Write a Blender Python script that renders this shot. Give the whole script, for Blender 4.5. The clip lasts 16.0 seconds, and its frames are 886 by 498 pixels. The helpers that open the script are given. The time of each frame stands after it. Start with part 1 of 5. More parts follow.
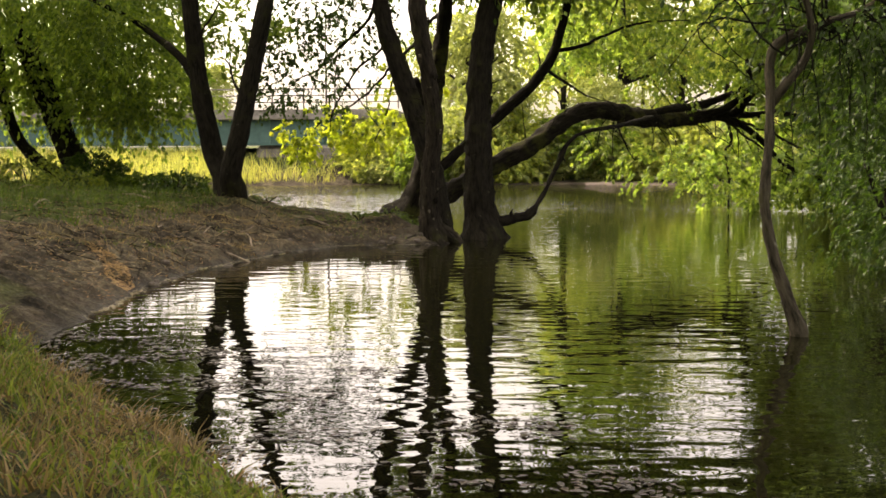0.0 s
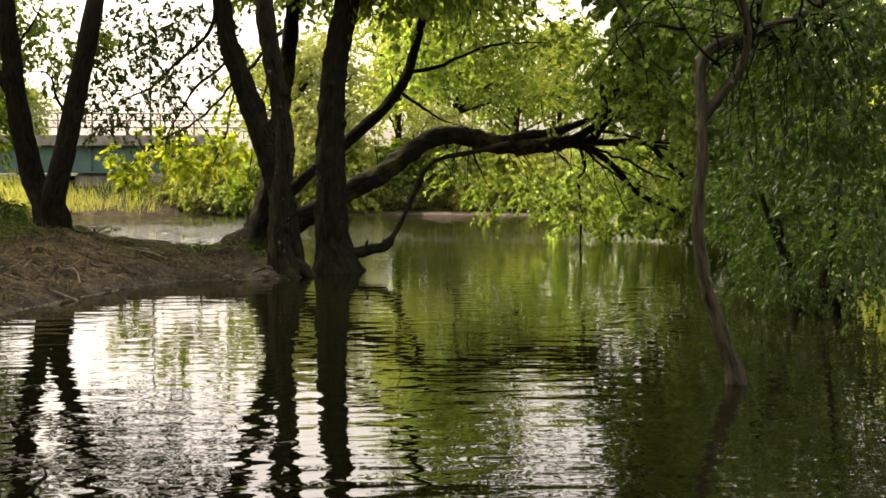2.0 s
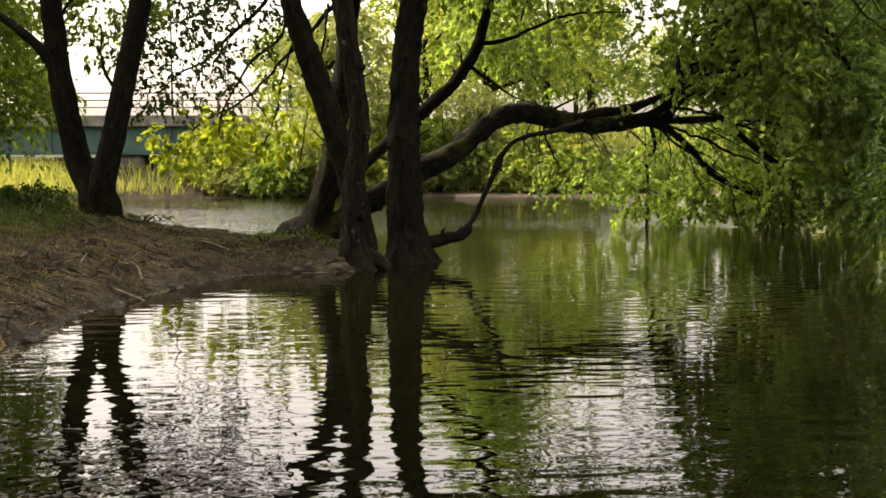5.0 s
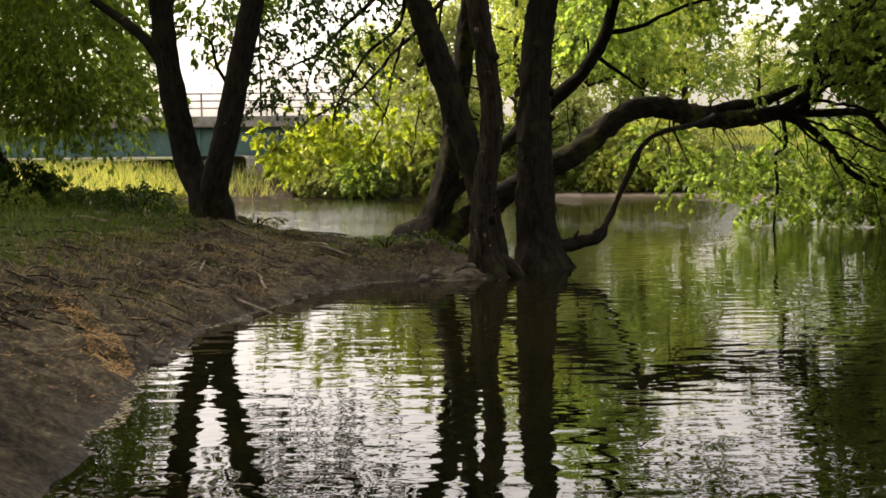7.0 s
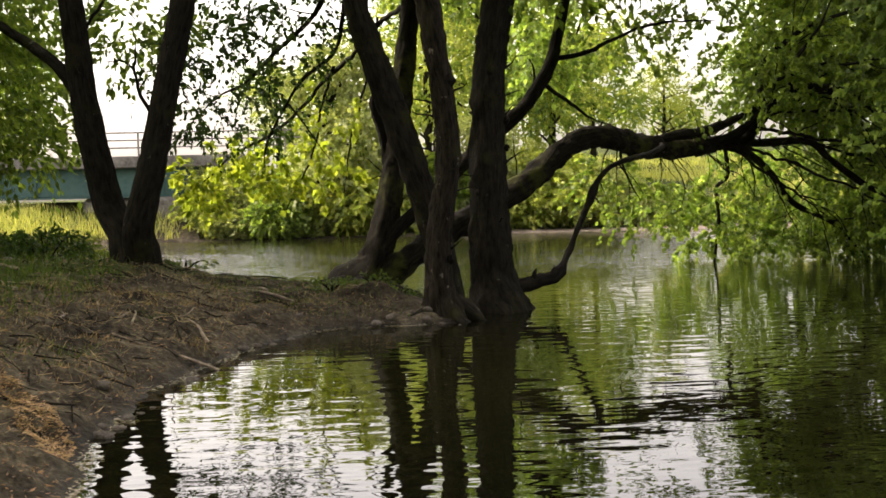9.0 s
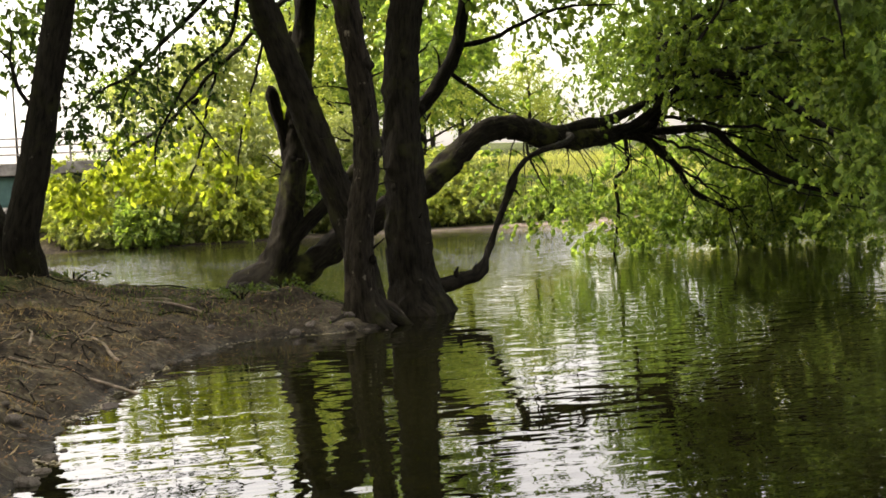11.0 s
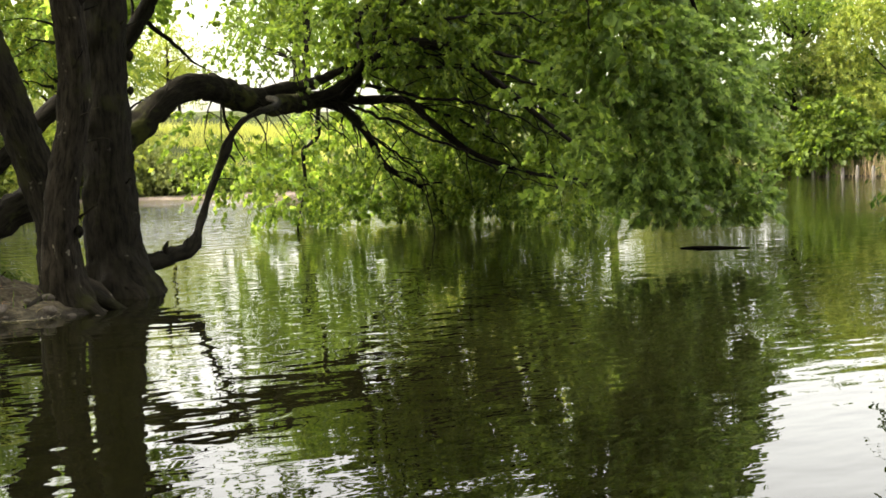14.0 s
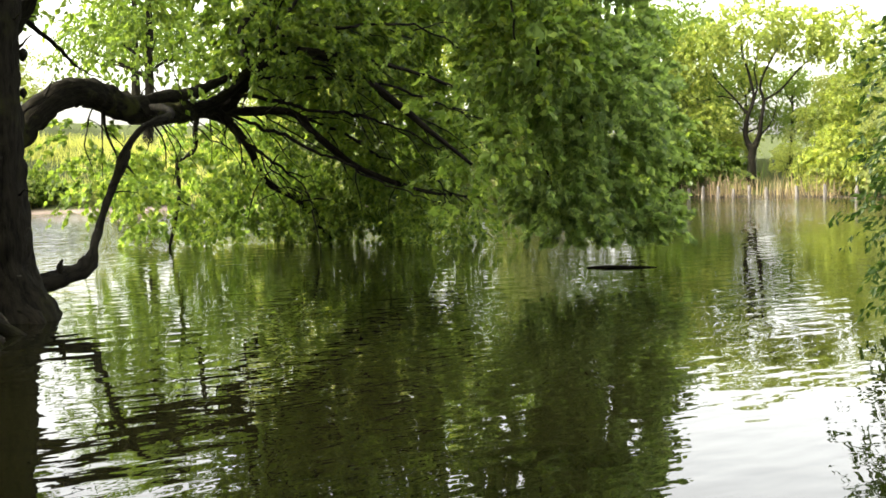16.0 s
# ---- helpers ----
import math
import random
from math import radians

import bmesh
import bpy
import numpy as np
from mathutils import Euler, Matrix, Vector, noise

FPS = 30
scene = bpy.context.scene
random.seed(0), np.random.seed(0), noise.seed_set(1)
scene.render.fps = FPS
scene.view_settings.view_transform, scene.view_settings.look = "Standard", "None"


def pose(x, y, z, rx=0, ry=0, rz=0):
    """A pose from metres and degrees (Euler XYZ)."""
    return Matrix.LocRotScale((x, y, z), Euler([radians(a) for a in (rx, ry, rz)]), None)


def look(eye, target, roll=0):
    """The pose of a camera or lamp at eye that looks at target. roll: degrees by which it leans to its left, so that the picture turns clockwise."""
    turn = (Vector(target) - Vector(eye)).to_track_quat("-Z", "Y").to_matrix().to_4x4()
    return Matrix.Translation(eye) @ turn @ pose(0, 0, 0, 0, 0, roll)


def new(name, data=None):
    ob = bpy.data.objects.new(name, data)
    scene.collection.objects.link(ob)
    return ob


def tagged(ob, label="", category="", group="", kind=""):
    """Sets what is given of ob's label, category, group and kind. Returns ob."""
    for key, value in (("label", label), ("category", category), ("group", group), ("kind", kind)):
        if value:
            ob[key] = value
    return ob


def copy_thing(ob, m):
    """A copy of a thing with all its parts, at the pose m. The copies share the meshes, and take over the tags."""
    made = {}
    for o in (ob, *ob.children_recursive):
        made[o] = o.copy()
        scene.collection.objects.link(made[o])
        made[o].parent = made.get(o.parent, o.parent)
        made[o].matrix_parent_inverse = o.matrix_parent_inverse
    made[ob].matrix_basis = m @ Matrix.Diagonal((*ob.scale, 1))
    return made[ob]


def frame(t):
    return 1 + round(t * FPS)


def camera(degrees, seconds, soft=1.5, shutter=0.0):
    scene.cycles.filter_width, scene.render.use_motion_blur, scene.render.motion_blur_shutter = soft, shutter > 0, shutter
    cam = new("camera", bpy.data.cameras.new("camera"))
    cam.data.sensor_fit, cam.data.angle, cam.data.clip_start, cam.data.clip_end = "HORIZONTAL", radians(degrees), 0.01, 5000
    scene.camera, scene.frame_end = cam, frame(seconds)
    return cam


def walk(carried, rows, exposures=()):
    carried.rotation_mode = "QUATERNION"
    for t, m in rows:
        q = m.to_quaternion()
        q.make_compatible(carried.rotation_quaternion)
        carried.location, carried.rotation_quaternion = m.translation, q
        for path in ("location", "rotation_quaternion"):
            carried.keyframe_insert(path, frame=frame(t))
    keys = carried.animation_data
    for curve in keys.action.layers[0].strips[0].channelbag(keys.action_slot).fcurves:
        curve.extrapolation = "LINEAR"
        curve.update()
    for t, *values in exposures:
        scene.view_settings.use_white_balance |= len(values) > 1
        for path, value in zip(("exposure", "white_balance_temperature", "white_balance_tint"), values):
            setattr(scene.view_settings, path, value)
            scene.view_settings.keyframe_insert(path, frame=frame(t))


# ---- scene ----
cam = camera(40, 16.0, soft=1.65)
PATH = [
    (0, (0.000, -12.649, 1.786), (-0.520, -2.695, 0.974), -0.34),
    (0.5, (-0.172, -12.057, 1.755), (-0.531, -2.091, 1.015), -1.00),
    (1, (-0.362, -11.506, 1.739), (-0.245, -1.529, 1.086), -0.88),
    (1.5, (-0.525, -11.073, 1.708), (0.103, -1.111, 1.102), -0.46),
    (2, (-0.595, -10.820, 1.700), (0.333, -0.879, 1.134), -0.06),
    (2.5, (-0.641, -10.628, 1.714), (0.330, -0.690, 1.169), -0.05),
    (3, (-0.712, -10.409, 1.732), (0.226, -0.469, 1.166), 0.00),
    (5.5, (-2.001, -8.295, 1.741), (-1.165, 1.640, 0.976), -0.55),
    (6, (-2.183, -7.923, 1.728), (-1.804, 2.039, 0.939), -0.81),
    (6.5, (-2.366, -7.551, 1.722), (-2.293, 2.417, 0.917), -0.51),
    (7, (-2.552, -7.129, 1.710), (-2.278, 2.841, 0.986), -0.71),
    (7.5, (-2.725, -6.697, 1.678), (-2.239, 3.273, 1.072), -0.70),
    (8, (-2.890, -6.290, 1.672), (-2.194, 3.673, 1.181), -0.76),
    (10.5, (-3.736, -4.524, 1.592), (-1.829, 5.284, 1.177), -3.05),
    (11, (-3.866, -4.204, 1.581), (-1.602, 5.527, 1.135), -3.19),
    (11.5, (-3.955, -3.886, 1.558), (-1.285, 5.740, 1.096), -2.87),
    (12, (-4.052, -3.602, 1.545), (-0.931, 5.886, 1.071), -2.59),
    (12.5, (-4.213, -3.309, 1.531), (-0.574, 5.993, 1.041), -2.38),
    (13, (-4.327, -2.942, 1.536), (-0.177, 6.133, 0.889), -2.13),
    (13.5, (-4.398, -2.505, 1.527), (0.248, 6.318, 0.776), -1.69),
    (14, (-4.508, -2.107, 1.507), (0.599, 6.458, 0.750), -1.40),
    (14.5, (-4.617, -1.756, 1.509), (0.877, 6.567, 0.774), -1.12),
    (15, (-4.690, -1.434, 1.499), (1.107, 6.683, 0.799), -0.75),
    (15.5, (-4.760, -1.136, 1.488), (1.268, 6.815, 0.821), -0.64),
    (16, (-4.915, -0.814, 1.483), (1.328, 6.972, 0.847), -0.72),
]
walk(cam, [(t, look(eye, target, roll)) for t, eye, target, roll in PATH], exposures=[(0, -0.5, 8200, 18), (1.0, -0.72, 8200, 17), (2.0, -0.8, 8200, 16), (7.0, -0.98, 7650, 17), (11.0, -0.6, 7350, 14), (13.0, -0.29, 7350, 10), (14.5, -0.2, 7350, 8), (16.0, -0.14, 7050, 8)])

# ---- light ----
SUN_AZ, SUN_EL = radians(-66), radians(48)   # azimuth from +y towards +x
world = bpy.data.worlds.new("sky")
scene.world = world
world.use_nodes = True
wn = world.node_tree.nodes
sky = wn.new("ShaderNodeTexSky")
sky.sky_type = "NISHITA"
sky.sun_disc = False
sky.sun_elevation = SUN_EL
sky.sun_rotation = SUN_AZ
sky.air_density, sky.dust_density, sky.ozone_density = 1.0, 5.0, 1.0
pale = wn.new("ShaderNodeHueSaturation")
pale.inputs["Saturation"].default_value, pale.inputs["Value"].default_value = 0.25, 7.5   # bright summer haze
world.node_tree.links.new(sky.outputs[0], pale.inputs["Color"])
world.node_tree.links.new(pale.outputs[0], wn["Background"].inputs[0])
wn["Background"].inputs[1].default_value = 0.15
sun = new("sun", bpy.data.lights.new("sun", "SUN"))
sun.data.energy, sun.data.angle, sun.data.color = 5.0, radians(0.6), (1.0, 0.93, 0.8)
toward = Vector((math.sin(SUN_AZ) * math.cos(SUN_EL), math.cos(SUN_AZ) * math.cos(SUN_EL), math.sin(SUN_EL)))
sun.matrix_world = look(toward * 50, (0, 0, 0))


# ---- materials ----
def material(name):
    m = bpy.data.materials.new(name)
    m.use_nodes = True
    nt = m.node_tree
    return m, nt, nt.nodes, nt.links, nt.nodes["Principled BSDF"]


def ramp(nodes, stops):
    r = nodes.new("ShaderNodeValToRGB")
    while len(r.color_ramp.elements) < len(stops):
        r.color_ramp.elements.new(0.5)
    for e, (p, c) in zip(r.color_ramp.elements, stops):
        e.position, e.color = p, (*c, 1)
    return r


def noise_node(nodes, links, scale, detail=4, rough=0.55, stretch=None, coord="Object"):
    if coord == "grain":
        tc = nodes.new("ShaderNodeAttribute")
        tc.attribute_name, coord = "grain", "Vector"
    else:
        tc = nodes.new("ShaderNodeTexCoord")
    n = nodes.new("ShaderNodeTexNoise")
    n.inputs["Scale"].default_value, n.inputs["Detail"].default_value, n.inputs["Roughness"].default_value = scale, detail, rough
    if stretch:
        mp = nodes.new("ShaderNodeMapping")
        mp.inputs["Scale"].default_value = stretch
        links.new(tc.outputs[coord], mp.inputs["Vector"])
        links.new(mp.outputs[0], n.inputs["Vector"])
    else:
        links.new(tc.outputs[coord], n.inputs["Vector"])
    return n


def mixed(name, dark, light, scale, rough=0.85, bump=0.02, stretch=None, spot=None, fine=6.0):
    """A matt surface of two colours in patches, with grain and relief."""
    m, nt, nodes, links, bsdf = material(name)
    a = noise_node(nodes, links, scale, 5, 0.6, stretch)
    b = noise_node(nodes, links, scale * fine, 4, 0.65, stretch)
    add = nodes.new("ShaderNodeMath")
    add.operation = "MULTIPLY_ADD"
    links.new(b.outputs[0], add.inputs[0])
    add.inputs[1].default_value = 0.5
    links.new(a.outputs[0], add.inputs[2])
    stops = [(0.55, dark), (0.95, light)]
    if spot:
        stops.append((1.0, spot))
    r = ramp(nodes, stops)
    links.new(add.outputs[0], r.inputs[0])
    links.new(r.outputs[0], bsdf.inputs["Base Color"])
    bsdf.inputs["Roughness"].default_value, bsdf.inputs["Specular IOR Level"].default_value = rough, 0.12
    bp = nodes.new("ShaderNodeBump")
    bp.inputs["Strength"].default_value, bp.inputs["Distance"].default_value = 0.8, bump
    links.new(b.outputs[0], bp.inputs["Height"])
    links.new(bp.outputs[0], bsdf.inputs["Normal"])
    return m


def leaf_material(name, lo, hi, glow=0.5, gloss=0.35):
    """Thin leaves: matt faces that let light through, each leaf a little different."""
    lo, hi = tuple(c * .75 for c in lo), tuple(c * .75 for c in hi)
    m, nt, nodes, links, bsdf = material(name)
    geo = nodes.new("ShaderNodeNewGeometry")
    r = ramp(nodes, [(0.0, lo), (0.75, hi), (1.0, (hi[0] * 1.2, hi[1] * 1.1, hi[2] * 1.1))])
    links.new(geo.outputs["Random Per Island"], r.inputs[0])
    links.new(r.outputs[0], bsdf.inputs["Base Color"])
    bsdf.inputs["Roughness"].default_value = gloss
    bsdf.inputs["Specular IOR Level"].default_value = 0.25
    tr = nodes.new("ShaderNodeBsdfTranslucent")
    warm = nodes.new("ShaderNodeMixRGB")
    warm.blend_type, warm.inputs[0].default_value = "MULTIPLY", 1.0
    links.new(r.outputs[0], warm.inputs[1])
    warm.inputs[2].default_value = (2.25, 2.3, 1.1, 1)
    links.new(warm.outputs[0], tr.inputs["Color"])
    mix = nodes.new("ShaderNodeMixShader")
    mix.inputs[0].default_value = glow
    links.new(bsdf.outputs[0], mix.inputs[1])
    links.new(tr.outputs[0], mix.inputs[2])
    links.new(mix.outputs[0], nodes["Material Output"].inputs["Surface"])
    return m


def bark_material(name, fissure, ridge, lichen, moss, much, green=0.0):
    """Furrowed bark: dark fissures between upright ridges, pale lichen spots and moss in patches."""
    m, nt, nodes, links, bsdf = material(name)
    a = noise_node(nodes, links, 24, 5, 0.7, (1, 1, 0.2), "grain")
    b = noise_node(nodes, links, 3.2, 5, 0.6)
    c = noise_node(nodes, links, 11, 3, 0.6)
    d = noise_node(nodes, links, 1.5, 4, 0.65)
    r = ramp(nodes, [(0.36, fissure), (0.5, tuple(0.5 * (p + q) for p, q in zip(fissure, ridge))), (0.66, ridge)])
    links.new(a.outputs[0], r.inputs[0])

    def over(base, colour, mask, lo, hi):
        k = ramp(nodes, [(lo, (0, 0, 0)), (hi, (1, 1, 1))])
        links.new(mask, k.inputs[0])
        mx = nodes.new("ShaderNodeMixRGB")
        links.new(k.outputs[0], mx.inputs[0])
        links.new(base, mx.inputs[1])
        mx.inputs[2].default_value = (*colour, 1)
        return mx.outputs[0]
    mul = nodes.new("ShaderNodeMath")
    mul.operation = "MULTIPLY"
    links.new(b.outputs[0], mul.inputs[0])
    links.new(c.outputs[0], mul.inputs[1])
    col = over(r.outputs[0], moss, d.outputs[0], 0.56 - green, 0.66 - green)
    col = over(col, lichen, mul.outputs[0], 0.4 - much, 0.46 - much)
    links.new(col, bsdf.inputs["Base Color"])
    bsdf.inputs["Roughness"].default_value, bsdf.inputs["Specular IOR Level"].default_value = 0.95, 0.1
    bp = nodes.new("ShaderNodeBump")
    bp.inputs["Strength"].default_value, bp.inputs["Distance"].default_value = 1.0, 0.02
    links.new(a.outputs[0], bp.inputs["Height"])
    links.new(bp.outputs[0], bsdf.inputs["Normal"])
    return m


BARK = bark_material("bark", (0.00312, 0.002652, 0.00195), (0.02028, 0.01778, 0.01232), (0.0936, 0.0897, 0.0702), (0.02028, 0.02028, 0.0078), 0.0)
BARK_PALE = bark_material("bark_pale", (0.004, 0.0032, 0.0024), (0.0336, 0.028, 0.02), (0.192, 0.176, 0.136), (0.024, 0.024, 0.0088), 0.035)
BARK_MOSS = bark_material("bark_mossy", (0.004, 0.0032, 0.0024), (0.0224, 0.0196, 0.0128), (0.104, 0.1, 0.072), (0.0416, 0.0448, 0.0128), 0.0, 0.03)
BARK_GREY = bark_material("bark_grey", (0.016, 0.0144, 0.0104), (0.092, 0.08, 0.056), (0.208, 0.2, 0.16), (0.056, 0.056, 0.024), 0.02)
LEAF = leaf_material("leaf", (0.06, 0.106, 0.025), (0.18, 0.25, 0.055), 0.56)
# lighter copy of the alder leaf, as if lit: light put into the colour
LEAF_LIGHT = leaf_material("leaf_light", (0.1, 0.165, 0.046), (0.275, 0.375, 0.105), 0.56)
# paler, bluer leaf copy: haze is put into the colour
LEAF_HAZY = leaf_material("leaf_hazy", (0.135, 0.2, 0.085), (0.3, 0.4, 0.17), 0.56)
# brighter, yellower copy of the alder leaf with sunlight painted in
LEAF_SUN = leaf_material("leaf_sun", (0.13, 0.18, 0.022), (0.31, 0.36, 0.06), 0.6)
# darker leaf copy: shade is put into the colour
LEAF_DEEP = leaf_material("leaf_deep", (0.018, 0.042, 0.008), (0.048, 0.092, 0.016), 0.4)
# far-bank leaves painted paler and yellower: sun and haze in the colour
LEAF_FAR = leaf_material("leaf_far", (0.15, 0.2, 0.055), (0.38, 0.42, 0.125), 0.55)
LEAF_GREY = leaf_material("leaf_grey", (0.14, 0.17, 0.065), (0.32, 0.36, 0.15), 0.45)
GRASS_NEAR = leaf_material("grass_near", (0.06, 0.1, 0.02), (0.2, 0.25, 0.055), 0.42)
# darker grass copy, the shade under trees put into its colour
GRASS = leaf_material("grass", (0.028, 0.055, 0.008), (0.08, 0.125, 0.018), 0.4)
# distance haze put into the leaf colour of the oak and bent tree
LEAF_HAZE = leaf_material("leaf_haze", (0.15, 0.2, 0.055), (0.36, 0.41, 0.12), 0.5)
# far grass with full sunlight painted into its bright colour
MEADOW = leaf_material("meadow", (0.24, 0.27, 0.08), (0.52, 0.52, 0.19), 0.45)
STRAW = leaf_material("straw", (0.1, 0.078, 0.045), (0.33, 0.26, 0.15), 0.25, 0.6)
REED = leaf_material("reed", (0.16, 0.125, 0.075), (0.42, 0.34, 0.21), 0.3, 0.6)
WOOD = mixed("wood", (0.09, 0.07, 0.05), (0.3, 0.25, 0.19), 8, 0.9, 0.01, (1, 1, 0.2))
POST = mixed("post", (0.07, 0.06, 0.05), (0.24, 0.22, 0.19), 6, 0.85, 0.01, (1, 1, 0.3))
STEEL = mixed("steel_green", (0.045, 0.09, 0.085), (0.08, 0.145, 0.135), 0.8, 0.6, 0.003)
CONCRETE = mixed("concrete", (0.09, 0.082, 0.072), (0.26, 0.245, 0.225), 1.2, 0.9, 0.01)
RAIL = mixed("rail_paint", (0.16, 0.145, 0.135), (0.34, 0.31, 0.3), 3, 0.6, 0.002)
STONE = mixed("stone", (0.05, 0.042, 0.034), (0.17, 0.15, 0.13), 7, 0.85, 0.01)


def ground_material():
    m, nt, nodes, links, bsdf = material("ground")
    col = nodes.new("ShaderNodeVertexColor")
    col.layer_name = "cover"
    sep = nodes.new("ShaderNodeSeparateColor")
    links.new(col.outputs[0], sep.inputs[0])
    a = noise_node(nodes, links, 1.6, 6, 0.65)
    b = noise_node(nodes, links, 14, 5, 0.7)
    soil = ramp(nodes, [(0.36, (0.015, 0.0125, 0.0085)), (0.48, (0.048, 0.038, 0.025)), (0.58, (0.085, 0.071, 0.045)), (0.72, (0.21, 0.18, 0.118))])
    grass = ramp(nodes, [(0.3, (0.025, 0.032, 0.01)), (0.6, (0.07, 0.09, 0.022)), (0.8, (0.14, 0.13, 0.045))])
    sand = ramp(nodes, [(0.3, (0.12, 0.095, 0.075)), (0.7, (0.28, 0.23, 0.19))])
    patchy = nodes.new("ShaderNodeMath")
    patchy.operation = "MULTIPLY_ADD"
    links.new(a.outputs[0], patchy.inputs[0])
    patchy.inputs[1].default_value = 0.7
    fine = nodes.new("ShaderNodeMath")
    fine.operation = "MULTIPLY_ADD"
    links.new(b.outputs[0], fine.inputs[0])
    fine.inputs[1].default_value, fine.inputs[2].default_value = 0.75, -0.22
    links.new(fine.outputs[0], patchy.inputs[2])
    links.new(patchy.outputs[0], soil.inputs[0])
    links.new(b.outputs[0], sand.inputs[0])
    links.new(b.outputs[0], grass.inputs[0])

    def blend(fac, x, y):
        mx = nodes.new("ShaderNodeMixRGB")
        links.new(fac, mx.inputs[0])
        links.new(x, mx.inputs[1])
        links.new(y, mx.inputs[2])
        return mx.outputs[0]
    edge = nodes.new("ShaderNodeMath")
    edge.operation = "MULTIPLY_ADD"
    links.new(a.outputs[0], edge.inputs[0])
    edge.inputs[1].default_value = 1.6
    off = nodes.new("ShaderNodeMath")
    off.operation = "MULTIPLY_ADD"
    links.new(sep.outputs[1], off.inputs[0])
    off.inputs[1].default_value, off.inputs[2].default_value = 2.0, -1.75
    links.new(off.outputs[0], edge.inputs[2])
    edge.use_clamp = True
    c = blend(edge.outputs[0], soil.outputs[0], grass.outputs[0])
    c = blend(sep.outputs[0], c, sand.outputs[0])
    wet = nodes.new("ShaderNodeMixRGB")
    wet.blend_type = "MULTIPLY"
    links.new(sep.outputs[2], wet.inputs[0])
    links.new(c, wet.inputs[1])
    wet.inputs[2].default_value = (0.4, 0.4, 0.42, 1)
    links.new(wet.outputs[0], bsdf.inputs["Base Color"])
    ro = nodes.new("ShaderNodeMath")
    ro.operation = "MULTIPLY_ADD"
    links.new(sep.outputs[2], ro.inputs[0])
    ro.inputs[1].default_value, ro.inputs[2].default_value = -0.4, 0.95
    links.new(ro.outputs[0], bsdf.inputs["Roughness"])
    bsdf.inputs["Specular IOR Level"].default_value = 0.2
    bp = nodes.new("ShaderNodeBump")
    bp.inputs["Strength"].default_value, bp.inputs["Distance"].default_value = 1.0, 0.06
    links.new(b.outputs[0], bp.inputs["Height"])
    links.new(bp.outputs[0], bsdf.inputs["Normal"])
    return m


def water_material():
    m, nt, nodes, links, bsdf = material("water")
    bsdf.inputs["Base Color"].default_value = (0.006, 0.006, 0.002, 1)
    bsdf.inputs["Roughness"].default_value = 0.008
    bsdf.inputs["IOR"].default_value = 1.44
    n1 = noise_node(nodes, links, 1.0, 1, 0.4, (1.6, 3.3, 1))
    n2 = noise_node(nodes, links, 1.0, 1, 0.4, (4.4, 8.6, 1))
    n3 = noise_node(nodes, links, 0.12, 2, 0.5)
    h1 = nodes.new("ShaderNodeMath")
    h1.operation = "MULTIPLY"
    links.new(n1.outputs[0], h1.inputs[0])
    h1.inputs[1].default_value = 1.2
    h2 = nodes.new("ShaderNodeMath")
    h2.operation = "MULTIPLY_ADD"
    links.new(n2.outputs[0], h2.inputs[0])
    h2.inputs[1].default_value = 0.24
    links.new(h1.outputs[0], h2.inputs[2])
    # the open lake is choppier than the sheltered bay
    tc = nodes.new("ShaderNodeTexCoord")
    xyz = nodes.new("ShaderNodeSeparateXYZ")
    links.new(tc.outputs["Object"], xyz.inputs[0])
    wind = nodes.new("ShaderNodeMapRange")
    for key, value in (("From Min", 15.0), ("From Max", 25.0), ("To Min", 1.0), ("To Max", 10.0)):
        wind.inputs[key].default_value = value
    links.new(xyz.outputs["Y"], wind.inputs["Value"])
    chop = nodes.new("ShaderNodeMath")
    chop.operation = "MULTIPLY"
    links.new(h2.outputs[0], chop.inputs[0])
    links.new(wind.outputs[0], chop.inputs[1])
    calm = ramp(nodes, [(0.35, (0.5, 0.5, 0.5)), (0.65, (1, 1, 1))])
    links.new(n3.outputs[0], calm.inputs[0])
    bp = nodes.new("ShaderNodeBump")
    links.new(calm.outputs[0], bp.inputs["Strength"])
    bp.inputs["Distance"].default_value = 0.0085
    links.new(chop.outputs[0], bp.inputs["Height"])
    links.new(bp.outputs[0], bsdf.inputs["Normal"])
    return m


# ---- making meshes ----
rng = np.random.default_rng(7)


def mesh_of(name, verts, faces, mat, smooth=True):
    """A mesh from arrays: verts n x 3, faces m x 3 or m x 4."""
    me = bpy.data.meshes.new(name)
    verts, faces = np.asarray(verts, np.float32), np.asarray(faces, np.int32)
    k = faces.shape[1]
    me.vertices.add(len(verts))
    me.vertices.foreach_set("co", verts.ravel())
    me.loops.add(faces.size)
    me.loops.foreach_set("vertex_index", faces.ravel())
    me.polygons.add(len(faces))
    me.polygons.foreach_set("loop_start", np.arange(len(faces), dtype=np.int32) * k)
    me.update(calc_edges=True)
    me.polygons.foreach_set("use_smooth", np.full(len(faces), smooth))
    me.materials.append(mat)
    return me


def part(name, me, parent, label="", kind=""):
    ob = new(name, me)
    ob.parent = parent
    return tagged(ob, label=label, kind=kind)


def thing(name, at, label, category, group="", kind=""):
    ob = new(name)
    ob.location = at
    return tagged(ob, label, category, group, kind)


